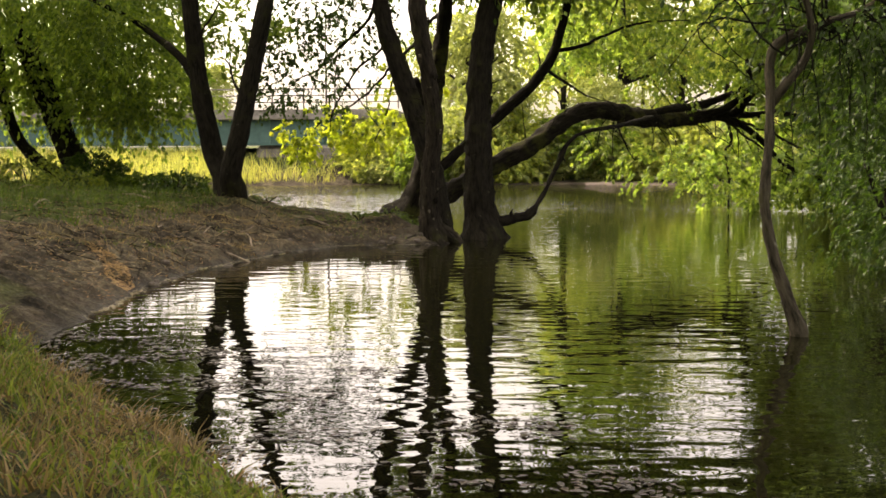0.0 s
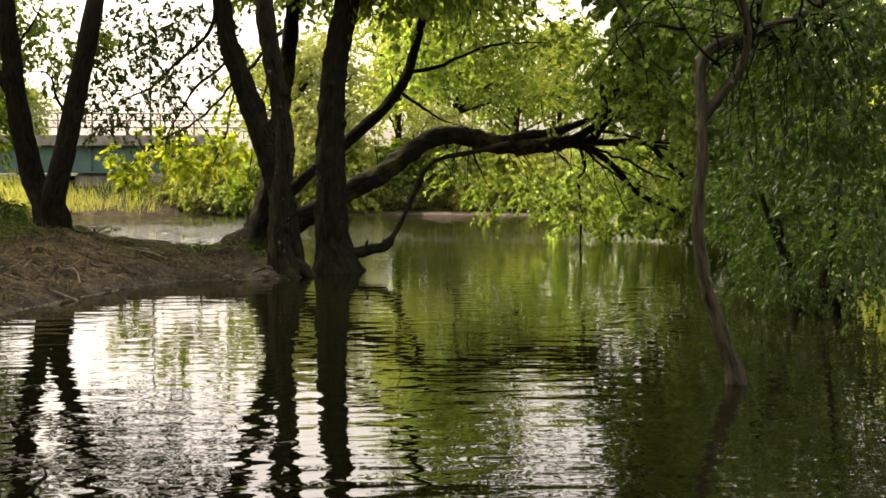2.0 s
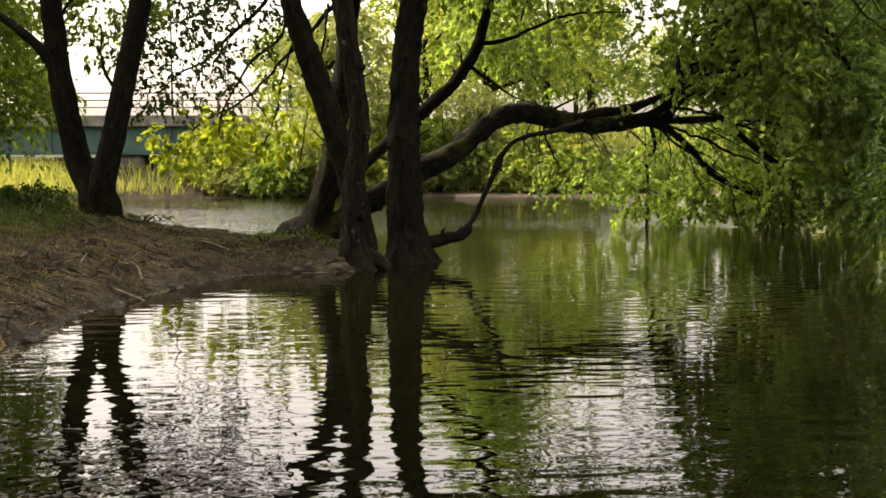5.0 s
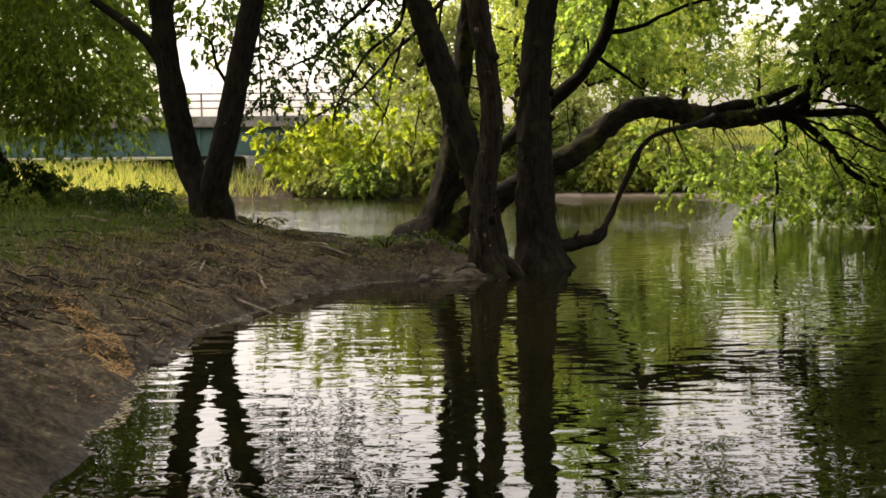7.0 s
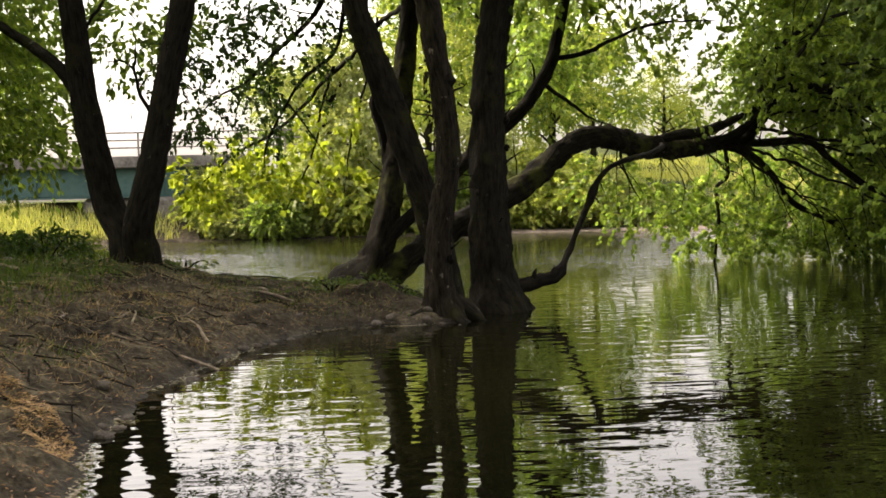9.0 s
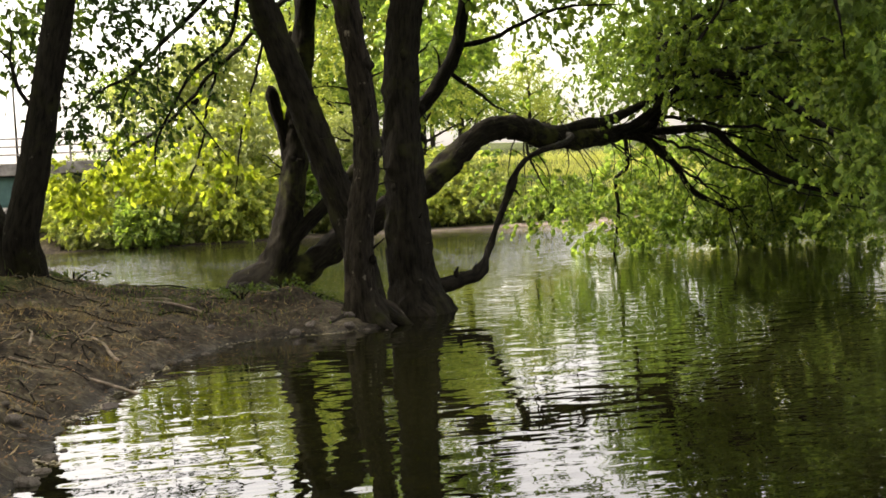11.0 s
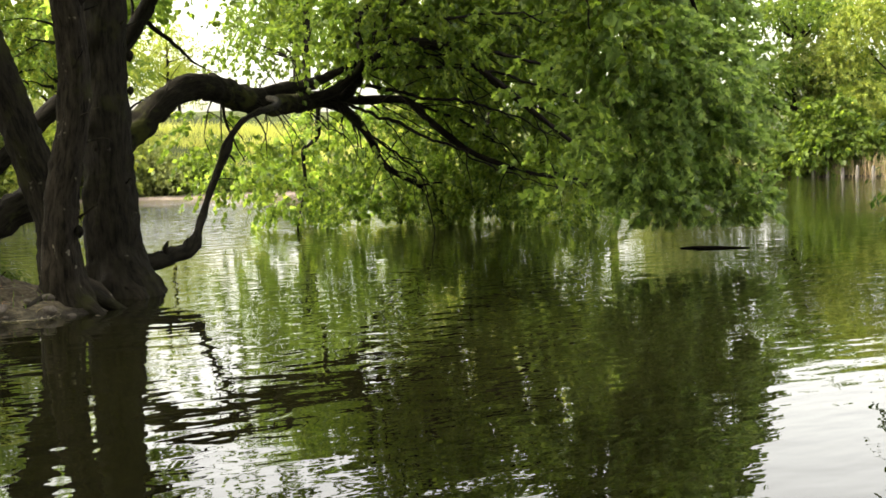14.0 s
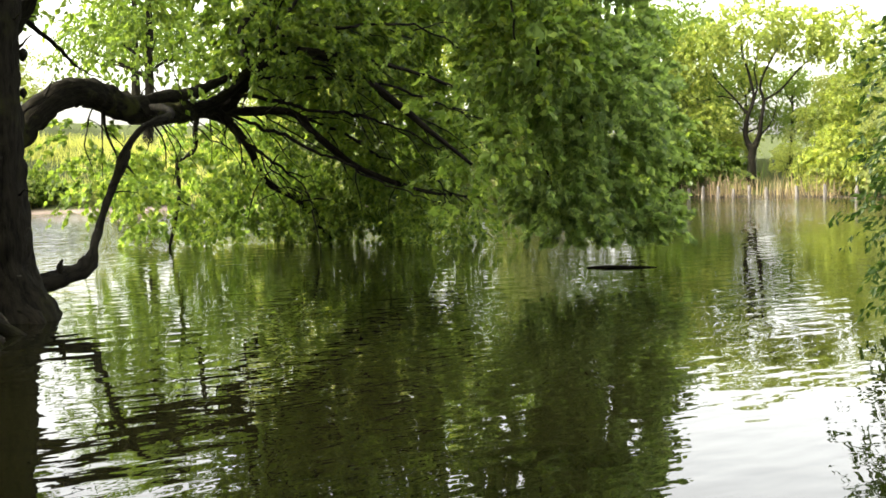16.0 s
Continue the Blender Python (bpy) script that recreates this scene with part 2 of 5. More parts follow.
def spline(pts, step=0.12):
    """Catmull-Rom through rows of x, y, z, r."""
    p = np.asarray(pts, float)
    p = np.vstack([2 * p[0] - p[1], p, 2 * p[-1] - p[-2]])
    out = []
    for i in range(1, len(p) - 2):
        n = max(2, int(np.linalg.norm(p[i + 1, :3] - p[i, :3]) / step))
        u = np.linspace(0, 1, n, endpoint=False)[:, None]
        a, b, c, d = p[i - 1], p[i], p[i + 1], p[i + 2]
        out.append(0.5 * (2 * b + (c - a) * u + (2 * a - 5 * b + 4 * c - d) * u ** 2 + (3 * b - a - 3 * c + d) * u ** 3))
    out.append(p[-2:-1])
    q = np.vstack(out)
    q[:, 3] = np.maximum(q[:, 3], 0.003)
    return q


def tube(pts, sides=10, step=0.12, rough=0.08, ridges=0.0, wander=0.0):
    """A tapered, uneven limb along the rows of x, y, z, r; arrays of vertices and faces."""
    q = spline(pts, step)
    n = len(q)
    if wander:
        w = np.cumsum(rng.normal(0, wander, (n, 3)), 0)
        w -= np.linspace(0, 1, n)[:, None] * w[-1]
        q[:, :3] += w
    tan = np.gradient(q[:, :3], axis=0)
    tan /= np.linalg.norm(tan, axis=1)[:, None] + 1e-9
    ref = np.array([0.31, 0.95, 0.05])
    u = np.cross(tan, ref)
    u /= np.linalg.norm(u, axis=1)[:, None] + 1e-9
    v = np.cross(tan, u)
    ang = np.arange(sides) * 2 * np.pi / sides
    lump = rng.normal(0, rough, (n, sides))
    lump = (lump + np.roll(lump, 1, 1) + np.roll(lump, 1, 0) + np.roll(lump, -1, 0)) / 2.2
    lump += ridges * np.cos(ang * 3 + 0.7)[None, :] * np.linspace(1, 0, n)[:, None] ** 2
    rad = q[:, 3:4] * (1 + lump)
    ring = q[:, None, :3] + rad[:, :, None] * (np.cos(ang)[None, :, None] * u[:, None] + np.sin(ang)[None, :, None] * v[:, None])
    verts = ring.reshape(-1, 3)
    i, j = np.meshgrid(np.arange(n - 1), np.arange(sides), indexing="ij")
    a, b = i * sides + j, i * sides + (j + 1) % sides
    faces = np.stack([a, b, b + sides, a + sides], -1).reshape(-1, 4)
    verts = np.vstack([verts, q[-1:, :3]])
    tip = len(verts) - 1
    cap = np.array([[(n - 1) * sides + k, (n - 1) * sides + (k + 1) % sides, tip, tip] for k in range(0, sides)])
    cap = cap[:, [0, 1, 2, 2]]
    run = np.concatenate([[0], np.cumsum(np.linalg.norm(np.diff(q[:, :3], axis=0), axis=1))]) + rng.uniform(0, 40)
    r0 = float(np.mean(q[:, 3])) + 0.02
    grain = np.stack([np.broadcast_to(np.cos(ang) * r0, (n, sides)), np.broadcast_to(np.sin(ang) * r0, (n, sides)), np.broadcast_to(run[:, None], (n, sides))], -1).reshape(-1, 3)
    return verts, faces, cap, np.vstack([grain, grain[-1:]])


def with_grain(me, grain):
    """Keeps the run of the bark: round the limb in x and y, along it in z."""
    at = me.attributes.new("grain", "FLOAT_VECTOR", "POINT")
    at.data.foreach_set("vector", np.asarray(grain, np.float32).ravel())
    return me


def limb(name, pts, mat, parent, label="", **kw):
    verts, faces, cap, grain = tube(pts, **kw)
    tri = np.vstack([faces[:, [0, 1, 2]], faces[:, [0, 2, 3]], cap[:, :3]])
    return part(name, with_grain(mesh_of(name, verts - np.array(parent.location), tri, mat), grain), parent, label)


def limbs(name, rows, mat, parent, label="", sides=5, step=0.1, rough=0.1, wander=0.0, kind="stuff"):
    """Many thin twigs joined into one part."""
    vs, fs, gs, k = [], [], [], 0
    for pts in rows:
        verts, faces, cap, grain = tube(pts, sides, step, rough, 0.0, wander)
        gs.append(grain)
        fs.append(np.vstack([faces[:, [0, 1, 2]], faces[:, [0, 2, 3]], cap[:, :3]]) + k)
        vs.append(verts)
        k += len(verts)
    return part(name, with_grain(mesh_of(name, np.vstack(vs) - np.array(parent.location), np.vstack(fs), mat), np.vstack(gs)), parent, label, kind)


def unit(a):
    return a / (np.linalg.norm(a, axis=-1, keepdims=True) + 1e-9)


def leaves(at, grow, size, width=0.5, hang=0.3):
    """Leaf blades (pointed ovals with a fold) at points, along directions."""
    n = len(at)
    d = unit(grow + rng.normal(0, 0.5, (n, 3)) + np.array([0, 0, -hang]))
    side = unit(np.cross(d, rng.normal(0, 1, (n, 3)) * np.array([1, 1, 0.6]) + np.array([0, 0, 0.8])))
    up = np.cross(side, d)
    s = (size * rng.uniform(0.6, 1.25, n))[:, None]
    w = s * width * 0.5
    fold = up * s * 0.08
    v = np.stack([at, at + d * s * 0.42 + side * w + fold, at + d * s, at + d * s * 0.42 - side * w + fold], 1).reshape(-1, 3)
    f = np.arange(n * 4).reshape(n, 4)
    return v, f


def sprays(base, aim, length, count, droop=0.5):
    """Points along drooping twigs: for each base and aim, count points; gives points, directions and the twigs' own lines."""
    n = len(base)
    aim = unit(aim + rng.normal(0, 0.35, (n, 3)))
    ln = (length * rng.uniform(0.55, 1.3, n))[:, None, None]
    u = rng.uniform(0.08, 1, (n, count))[:, :, None]
    drop = np.array([0, 0, -1.0])
    p = base[:, None] + ln * (u * aim[:, None] + droop * u ** 2 * drop)
    p = p + rng.normal(0, 0.035, p.shape) * ln
    g = aim[:, None] + 2 * droop * u * drop + rng.normal(0, 0.4, p.shape)
    return p.reshape(-1, 3), g.reshape(-1, 3)


def blob_points(blobs, n):
    """n points in the shells of ellipsoids (x, y, z, rx, ry, rz, weight), and their outward directions."""
    b = np.asarray(blobs, float)
    k = rng.choice(len(b), n, p=b[:, 6] / b[:, 6].sum())
    d = unit(rng.normal(0, 1, (n, 3)))
    r = rng.uniform(0.25, 1, n)[:, None] ** 0.5
    return b[k, :3] + d * r * b[k, 3:6], d


def foliage(name, blobs, n_sprays, per, size, length, mat, parent, droop=0.5, width=0.5, label="", floor=0.03):
    c, d = blob_points(blobs, n_sprays)
    d = d * np.array([1, 1, 0.5])
    p, g = sprays(c, d, length, per, droop)
    keep = p[:, 2] > floor
    v, f = leaves(p[keep], g[keep], size, width)
    return part(name, mesh_of(name, v - np.array(parent.location), f, mat, False), parent, label)


# ---- ground ----
LEFT_LAND = [(-400, -400), (400, -400), (400, -30), (60, -22), (20, -16), (6, -11.6), (1.6, -9.3), (-.4, -7.7), (-1.3, -6.5), (-2, -5.5),
             (-2.6, -4.6), (-4.25, -2.2), (-4.55, -0.6), (-4.64, 1.2), (-4.74, 3.4), (-4.63, 5.6), (-4.15, 7.7), (-3.65, 9.05), (-3.05, 9.95), (-2.4, 10.2),
             (-1.75, 10.25), (-1.15, 10.45), (-.95, 11.3), (-1.3, 12.6), (-1.7, 15.3), (-2.3, 15.9), (-3.0, 15.6), (-3.8, 15.0), (-4.6, 15.2), (-5.4, 16.6), (-6.3, 18.6), (-8, 20.5), (-14, 25), (-30, 31), (-60, 36), (-400, 38)]
FAR_LAND = [(-400, 62), (-60, 50), (-22, 47.5), (-14, 48.5), (-9, 50.5), (-6, 50), (-3, 49), (3, 49), (9, 48), (14, 46.5), (22, 47), (31, 46), (39, 44.2), (42.2, 42.2), (45.0, 35.6), (47, 30.6),
            (48.6, 25), (54, 10), (64, 0), (90, -8), (400, -10), (400, 400), (-400, 400)]



def inside_distance(poly, x, y):
    """Signed distance to a polygon, positive inside."""
    best = np.full(x.shape, 1e9)
    odd = np.zeros(x.shape, bool)
    for (ax, ay), (bx, by) in zip(poly, poly[1:] + poly[:1]):
        ex, ey = bx - ax, by - ay
        u = np.clip(((x - ax) * ex + (y - ay) * ey) / (ex * ex + ey * ey), 0, 1)
        best = np.minimum(best, np.hypot(x - ax - u * ex, y - ay - u * ey))
        if ay != by:
            odd ^= ((ay > y) != (by > y)) & (x < ax + (y - ay) / (by - ay) * ex)
    return np.where(odd, best, -best)


def waves(x, y, s, seed):
    """Smooth unevenness, about -1 to 1."""
    r = np.random.default_rng(seed)
    out = np.zeros(np.shape(x))
    for k in range(7):
        a, p, f = r.uniform(0, 6.3), r.uniform(0, 6.3), s * r.uniform(0.6, 1.9)
        out = out + np.sin((x * np.cos(a) + y * np.sin(a)) * f + p)
    return out / 3.5


def height(x, y):
    x, y = np.asarray(x, float), np.asarray(y, float)
    near = inside_distance(LEFT_LAND, x, y) + 0.07 * waves(x, y, 2.6, 1) + 0.05 * waves(x, y, 9, 2)
    far = inside_distance(FAR_LAND, x, y) + 0.3 * waves(x, y, 0.9, 3)
    rise = 1.02 * (1 - np.exp(-np.maximum(near, 0) / 2.4)) + 0.05 * np.clip(near / 0.25, 0, 1)
    hn = np.where(near > 0, rise + 0.035 * waves(x, y, 3.1, 4) * np.clip(near, 0, 1) + (0.045 * waves(x, y, 6.5, 9) + 0.03 * waves(x, y, 11.5, 5) + 0.024 * waves(x, y, 23, 8)) * np.clip(near * 2, 0, 1), np.maximum(near * 0.22, -0.6))
    hn = hn + np.where(near > 0, 0.14 * np.exp(-((x + 5.6) ** 2 + (y - 12.0) ** 2) / 1.6), 0)
    hn = hn + np.where(near > 0.1, 0.16 * np.exp(-((x + 2.5) ** 2 + (y - 13.0) ** 2) / 0.7) + 0.1 * np.exp(-((x + 3.6) ** 2 + (y - 14.0) ** 2) / 0.5), 0)
    hn = hn + np.where(near > .05, 0.17 * np.exp(-((x + 2.35) ** 2 + (y - 11.6) ** 2) / 0.22), 0)
    tip = np.exp(-((x + 2.3) ** 2 + (y - 14) ** 2) / 8.0)
    hn = np.where(near > 0, hn * (1 - 0.55 * tip), hn)
    hf = np.where(far > 0, 0.12 * np.clip(far / 0.8, 0, 1) + 1.9 * (1 - np.exp(-np.maximum(far - np.where(x > -8, 2.5, 0.4), 0) / 3.2)) + 3.2 * np.clip((y - 57) / 26, 0, 1) * np.clip((x - 2) / 8, 0, 1) + 0.12 * waves(x, y, 0.5, 6) * np.clip(far / 6, 0, 1), np.maximum(far * 0.22, -0.6))
    return np.maximum(hn, hf), near, far


def axis(lo, hi, fine_lo, fine_hi, fine, grow):
    a = list(np.arange(fine_lo, fine_hi, fine))
    s = fine
    while a[-1] < hi:
        s *= grow
        a.append(a[-1] + s)
    s = fine
    while a[0] > lo:
        s *= grow
        a.insert(0, a[0] - s)
    return np.array(a)


def build_ground():
    xs, ys = axis(-2500, 2500, -12, 3, 0.06, 1.035), axis(-2500, 2500, -8, 18, 0.06, 1.035)
    X, Y = np.meshgrid(xs, ys)
    Z, near, far = height(X, Y)
    nx, ny = len(xs), len(ys)
    i, j = np.meshgrid(np.arange(ny - 1), np.arange(nx - 1), indexing="ij")
    a = i * nx + j
    f = np.stack([a, a + 1, a + nx + 1, a + nx], -1).reshape(-1, 4)
    me = mesh_of("ground", np.stack([X, Y, Z], -1).reshape(-1, 3), f, ground_material())
    col = me.color_attributes.new("cover", "FLOAT_COLOR", "POINT")
    sand = np.where((far > -1) & (far < 0.9) & (X > 4) & (X < 30), 1.0, 0.0)
    across = Y - 1.0 + 0.5 * waves(X, Y, 0.9, 12) + 0.35 * waves(X, Y, 2.4, 13)
    grass = np.where(far > 1.5, 1.0, np.clip((near - 1.8) / 1.2, 0, 1) * np.clip(across / 0.9, 0, 1) + np.clip(-across / 0.9, 0, 1) * np.clip((near + 0.1) / 1.0, 0, 0.75))
    wet = np.where(far > -5, 0.0, np.clip(1 - near / 0.22, 0, 1))
    col.data.foreach_set("color", np.stack([sand, np.clip(grass, 0, 1), wet, np.ones_like(Z)], -1).astype(np.float32).ravel())
    tagged(new("ground", me), "earth bank with leaf litter, grass and a sandy far shore", "ground", kind="structure")


build_ground()
water = new("water", mesh_of("water", [(-2500, -2500, 0), (2500, -2500, 0), (2500, 2500, 0), (-2500, 2500, 0)], [(0, 1, 2, 3)], water_material()))
tagged(water, "dark green rippled lake water mirroring trees and sky", "water", kind="structure")


def ground_at(x, y):
    return float(height(np.array([x]), np.array([y]))[0][0])


# ---- the waterside trees ----
def tree(at, label, group="trees on the bank"):
    return thing("alder_tree", at, label, "tree", group)


right_tree = tree((-0.46, 12.0, -0.1), "dark leaning alder trunk standing in the water, with a low stub")
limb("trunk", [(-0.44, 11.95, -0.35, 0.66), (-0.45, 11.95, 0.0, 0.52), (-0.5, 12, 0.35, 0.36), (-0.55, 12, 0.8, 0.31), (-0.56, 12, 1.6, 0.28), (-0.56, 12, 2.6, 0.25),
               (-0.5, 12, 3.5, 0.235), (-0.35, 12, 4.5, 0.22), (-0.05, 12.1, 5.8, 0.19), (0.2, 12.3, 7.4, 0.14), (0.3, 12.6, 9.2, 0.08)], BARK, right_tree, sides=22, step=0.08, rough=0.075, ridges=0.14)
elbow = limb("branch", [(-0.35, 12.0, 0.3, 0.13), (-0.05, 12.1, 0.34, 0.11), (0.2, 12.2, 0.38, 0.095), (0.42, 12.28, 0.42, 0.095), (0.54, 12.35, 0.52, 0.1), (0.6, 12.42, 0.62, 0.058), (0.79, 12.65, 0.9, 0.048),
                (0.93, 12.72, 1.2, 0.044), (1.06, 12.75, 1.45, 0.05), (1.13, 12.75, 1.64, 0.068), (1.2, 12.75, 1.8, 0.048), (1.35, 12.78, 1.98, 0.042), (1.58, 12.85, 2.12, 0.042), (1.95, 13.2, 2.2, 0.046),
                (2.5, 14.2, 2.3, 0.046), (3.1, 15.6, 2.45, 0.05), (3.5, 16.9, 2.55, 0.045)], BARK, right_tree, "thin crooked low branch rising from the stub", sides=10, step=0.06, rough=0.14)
limbs("twig", [[(1.13, 12.75, 1.66, .03), (1.2, 12.7, 1.58, .02), (1.24, 12.66, 1.5, .006)], [(0.93, 12.72, 1.25, .012), (1.05, 12.6, 1.3, .008), (1.2, 12.5, 1.28, .004)],
               [(1.58, 12.85, 2.1, .015), (1.75, 12.9, 1.85, .01), (1.8, 12.95, 1.55, .004)], [(0.4, 12.3, .44, .02), (.42, 12.28, .56, .014), (.44, 12.27, .62, .004)]], BARK, right_tree, wander=0.008).parent = elbow
limb("snag", [(0.12, 12.15, 0.4, 0.06), (0.1, 12.12, 0.5, 0.035), (0.13, 12.1, 0.58, 0.01)], BARK, right_tree, sides=6, step=0.05).parent = elbow

mid_tree = tree((-1.4, 10.85, 0.0), "pale-barked alder with a second leaning stem from the same foot")
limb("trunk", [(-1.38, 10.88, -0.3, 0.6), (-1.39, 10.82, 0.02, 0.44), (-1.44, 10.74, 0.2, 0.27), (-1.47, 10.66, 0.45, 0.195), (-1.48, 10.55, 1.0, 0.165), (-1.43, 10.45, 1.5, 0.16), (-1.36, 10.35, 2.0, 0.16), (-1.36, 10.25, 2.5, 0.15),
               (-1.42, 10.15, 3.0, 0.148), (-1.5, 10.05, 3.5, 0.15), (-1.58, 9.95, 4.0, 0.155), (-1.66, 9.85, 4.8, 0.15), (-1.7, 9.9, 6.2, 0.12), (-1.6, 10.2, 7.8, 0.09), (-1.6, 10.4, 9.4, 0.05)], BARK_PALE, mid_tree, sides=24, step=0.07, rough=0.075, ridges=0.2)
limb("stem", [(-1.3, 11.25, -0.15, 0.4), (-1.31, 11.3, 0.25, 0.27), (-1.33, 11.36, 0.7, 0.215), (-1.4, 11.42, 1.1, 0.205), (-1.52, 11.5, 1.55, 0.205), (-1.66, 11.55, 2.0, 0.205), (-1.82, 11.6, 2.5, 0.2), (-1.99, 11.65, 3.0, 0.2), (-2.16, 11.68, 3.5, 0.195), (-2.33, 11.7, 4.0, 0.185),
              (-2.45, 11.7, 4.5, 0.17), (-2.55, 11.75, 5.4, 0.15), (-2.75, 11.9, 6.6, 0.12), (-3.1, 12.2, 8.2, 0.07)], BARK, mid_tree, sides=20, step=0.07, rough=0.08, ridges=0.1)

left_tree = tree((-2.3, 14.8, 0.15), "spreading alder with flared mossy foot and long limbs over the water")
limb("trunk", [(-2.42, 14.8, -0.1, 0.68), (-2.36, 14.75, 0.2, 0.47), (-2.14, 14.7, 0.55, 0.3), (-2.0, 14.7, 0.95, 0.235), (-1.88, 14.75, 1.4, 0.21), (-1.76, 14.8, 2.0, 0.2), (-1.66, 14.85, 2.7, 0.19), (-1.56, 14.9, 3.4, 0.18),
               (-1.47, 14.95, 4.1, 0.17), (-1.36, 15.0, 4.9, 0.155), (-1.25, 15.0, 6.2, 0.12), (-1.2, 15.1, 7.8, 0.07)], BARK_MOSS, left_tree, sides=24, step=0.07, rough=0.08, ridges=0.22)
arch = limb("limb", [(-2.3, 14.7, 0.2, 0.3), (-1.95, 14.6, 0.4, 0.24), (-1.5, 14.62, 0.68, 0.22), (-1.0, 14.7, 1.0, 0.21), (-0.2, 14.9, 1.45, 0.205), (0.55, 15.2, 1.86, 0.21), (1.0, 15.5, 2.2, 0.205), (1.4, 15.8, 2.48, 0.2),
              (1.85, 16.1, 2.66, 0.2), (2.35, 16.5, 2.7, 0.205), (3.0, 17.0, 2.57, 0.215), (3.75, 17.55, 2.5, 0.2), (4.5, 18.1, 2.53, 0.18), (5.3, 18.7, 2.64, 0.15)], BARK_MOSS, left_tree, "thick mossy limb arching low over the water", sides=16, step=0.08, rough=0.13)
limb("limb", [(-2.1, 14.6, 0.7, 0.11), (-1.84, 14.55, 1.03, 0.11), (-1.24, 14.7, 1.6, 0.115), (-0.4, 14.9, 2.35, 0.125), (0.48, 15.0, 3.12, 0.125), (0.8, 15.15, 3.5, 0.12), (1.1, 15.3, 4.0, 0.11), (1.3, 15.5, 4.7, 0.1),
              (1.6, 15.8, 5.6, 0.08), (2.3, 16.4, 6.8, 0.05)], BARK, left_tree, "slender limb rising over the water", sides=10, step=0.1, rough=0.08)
limb("snag", [(-1.78, 14.85, 2.0, 0.09), (-1.85, 14.88, 2.45, 0.09), (-1.93, 14.9, 2.9, 0.085), (-2.02, 14.9, 3.3, 0.1), (-2.04, 14.9, 3.42, 0.03)], BARK, left_tree, "broken dead stub", sides=8, step=0.08, rough=0.12)
# a second limb twined with the arching one
limb("limb", [(3.3, 17.2, 2.55, 0.08), (3.9, 17.5, 2.74, 0.095), (4.6, 18.0, 2.82, 0.1), (5.3, 18.5, 3.0, 0.09), (6.0, 18.6, 3.3, 0.07)], BARK, left_tree, sides=10, step=0.09, rough=0.14)
# far part of the arching limb
limb("bough", [(5.2, 18.6, 2.64, 0.13), (5.79, 18.7, 2.66, 0.12), (6.1, 18.6, 3.09, 0.115), (6.8, 18.4, 3.62, 0.11), (7.64, 17.8, 3.56, 0.1), (8.1, 17.4, 3.08, 0.085), (8.82, 17.0, 2.41, 0.06), (9.6, 16.4, 1.6, 0.03)], BARK, left_tree, sides=9, rough=0.1)
limb("bough", [(4.6, 18.2, 2.58, 0.11), (5.46, 18.5, 2.76, 0.1), (6.1, 18.5, 3.28, 0.085), (6.06, 18.6, 3.99, 0.075), (6.36, 18.6, 4.41, 0.065), (7.08, 18.4, 4.95, 0.05), (8.2, 18.0, 5.3, 0.03)], BARK, left_tree, sides=8, rough=0.1)
limb("bough", [(5.3, 18.7, 2.62, 0.1), (6.25, 18.9, 2.62, 0.09), (7.2, 18.8, 2.62, 0.08), (7.63, 18.6, 2.19, 0.075), (8.52, 18.4, 1.54, 0.065), (9.92, 18.1, 1.08, 0.035), (11.3, 18.0, 0.94, 0.015)], BARK, left_tree, sides=7, rough=0.1)
limb("bough", [(5.2, 18.65, 2.6, 0.1), (5.84, 18.8, 2.43, 0.09), (6.58, 19.3, 1.99, 0.08), (7.34, 20.0, 1.35, 0.066), (8.42, 20.5, 0.89, 0.05), (9.15, 20.8, 0.3, 0.035), (9.5, 20.9, 0.06, 0.018)], BARK, left_tree, sides=7, rough=0.1)
dip = limb("twig", [(5.4, 18.75, 2.62, 0.055), (5.7, 19.6, 2.55, 0.05), (5.92, 20.15, 2.3, 0.046), (6.0, 20.35, 1.97, 0.046), (5.97, 20.97, 1.73, 0.044), (6.02, 21.1, 1.4, 0.042), (6.12, 21.3, 0.98, 0.042), (6.2, 21.7, 0.45, 0.036), (6.26, 22.1, -0.08, 0.028)], BARK, left_tree, "bare twig dipping into the water", sides=7, step=0.07, rough=0.14)
dip.parent = arch
FAN = [[(5.4, 18.5, 2.6, .05), (6.4, 18.0, 2.25, .045), (7.4, 17.6, 1.75, .035), (8.6, 17.3, 1.3, .022), (9.6, 17.0, .8, .008)], [(5.9, 18.5, 2.9, .055), (7.0, 17.9, 2.75, .045), (8.2, 17.3, 2.4, .033), (9.4, 16.8, 1.8, .012)],
       [(6.2, 18.5, 3.2, .05), (7.2, 17.8, 3.3, .045), (8.6, 17.1, 3.0, .032), (10, 16.4, 2.4, .012)], [(5.5, 18.6, 2.6, .045), (6.1, 18.4, 1.95, .036), (6.9, 18.3, 1.4, .028), (7.3, 18.2, .75, .012)],
       [(6.3, 18.4, 3.8, .05), (7.4, 17.8, 4.15, .04), (8.8, 17.2, 4.1, .028), (10, 16.8, 3.7, .01)]]
for row in FAN:
    limb("bough", [(x, y, z, r * .72) for x, y, z, r in row], BARK, left_tree, sides=7, step=0.09, rough=0.14, wander=0.02)
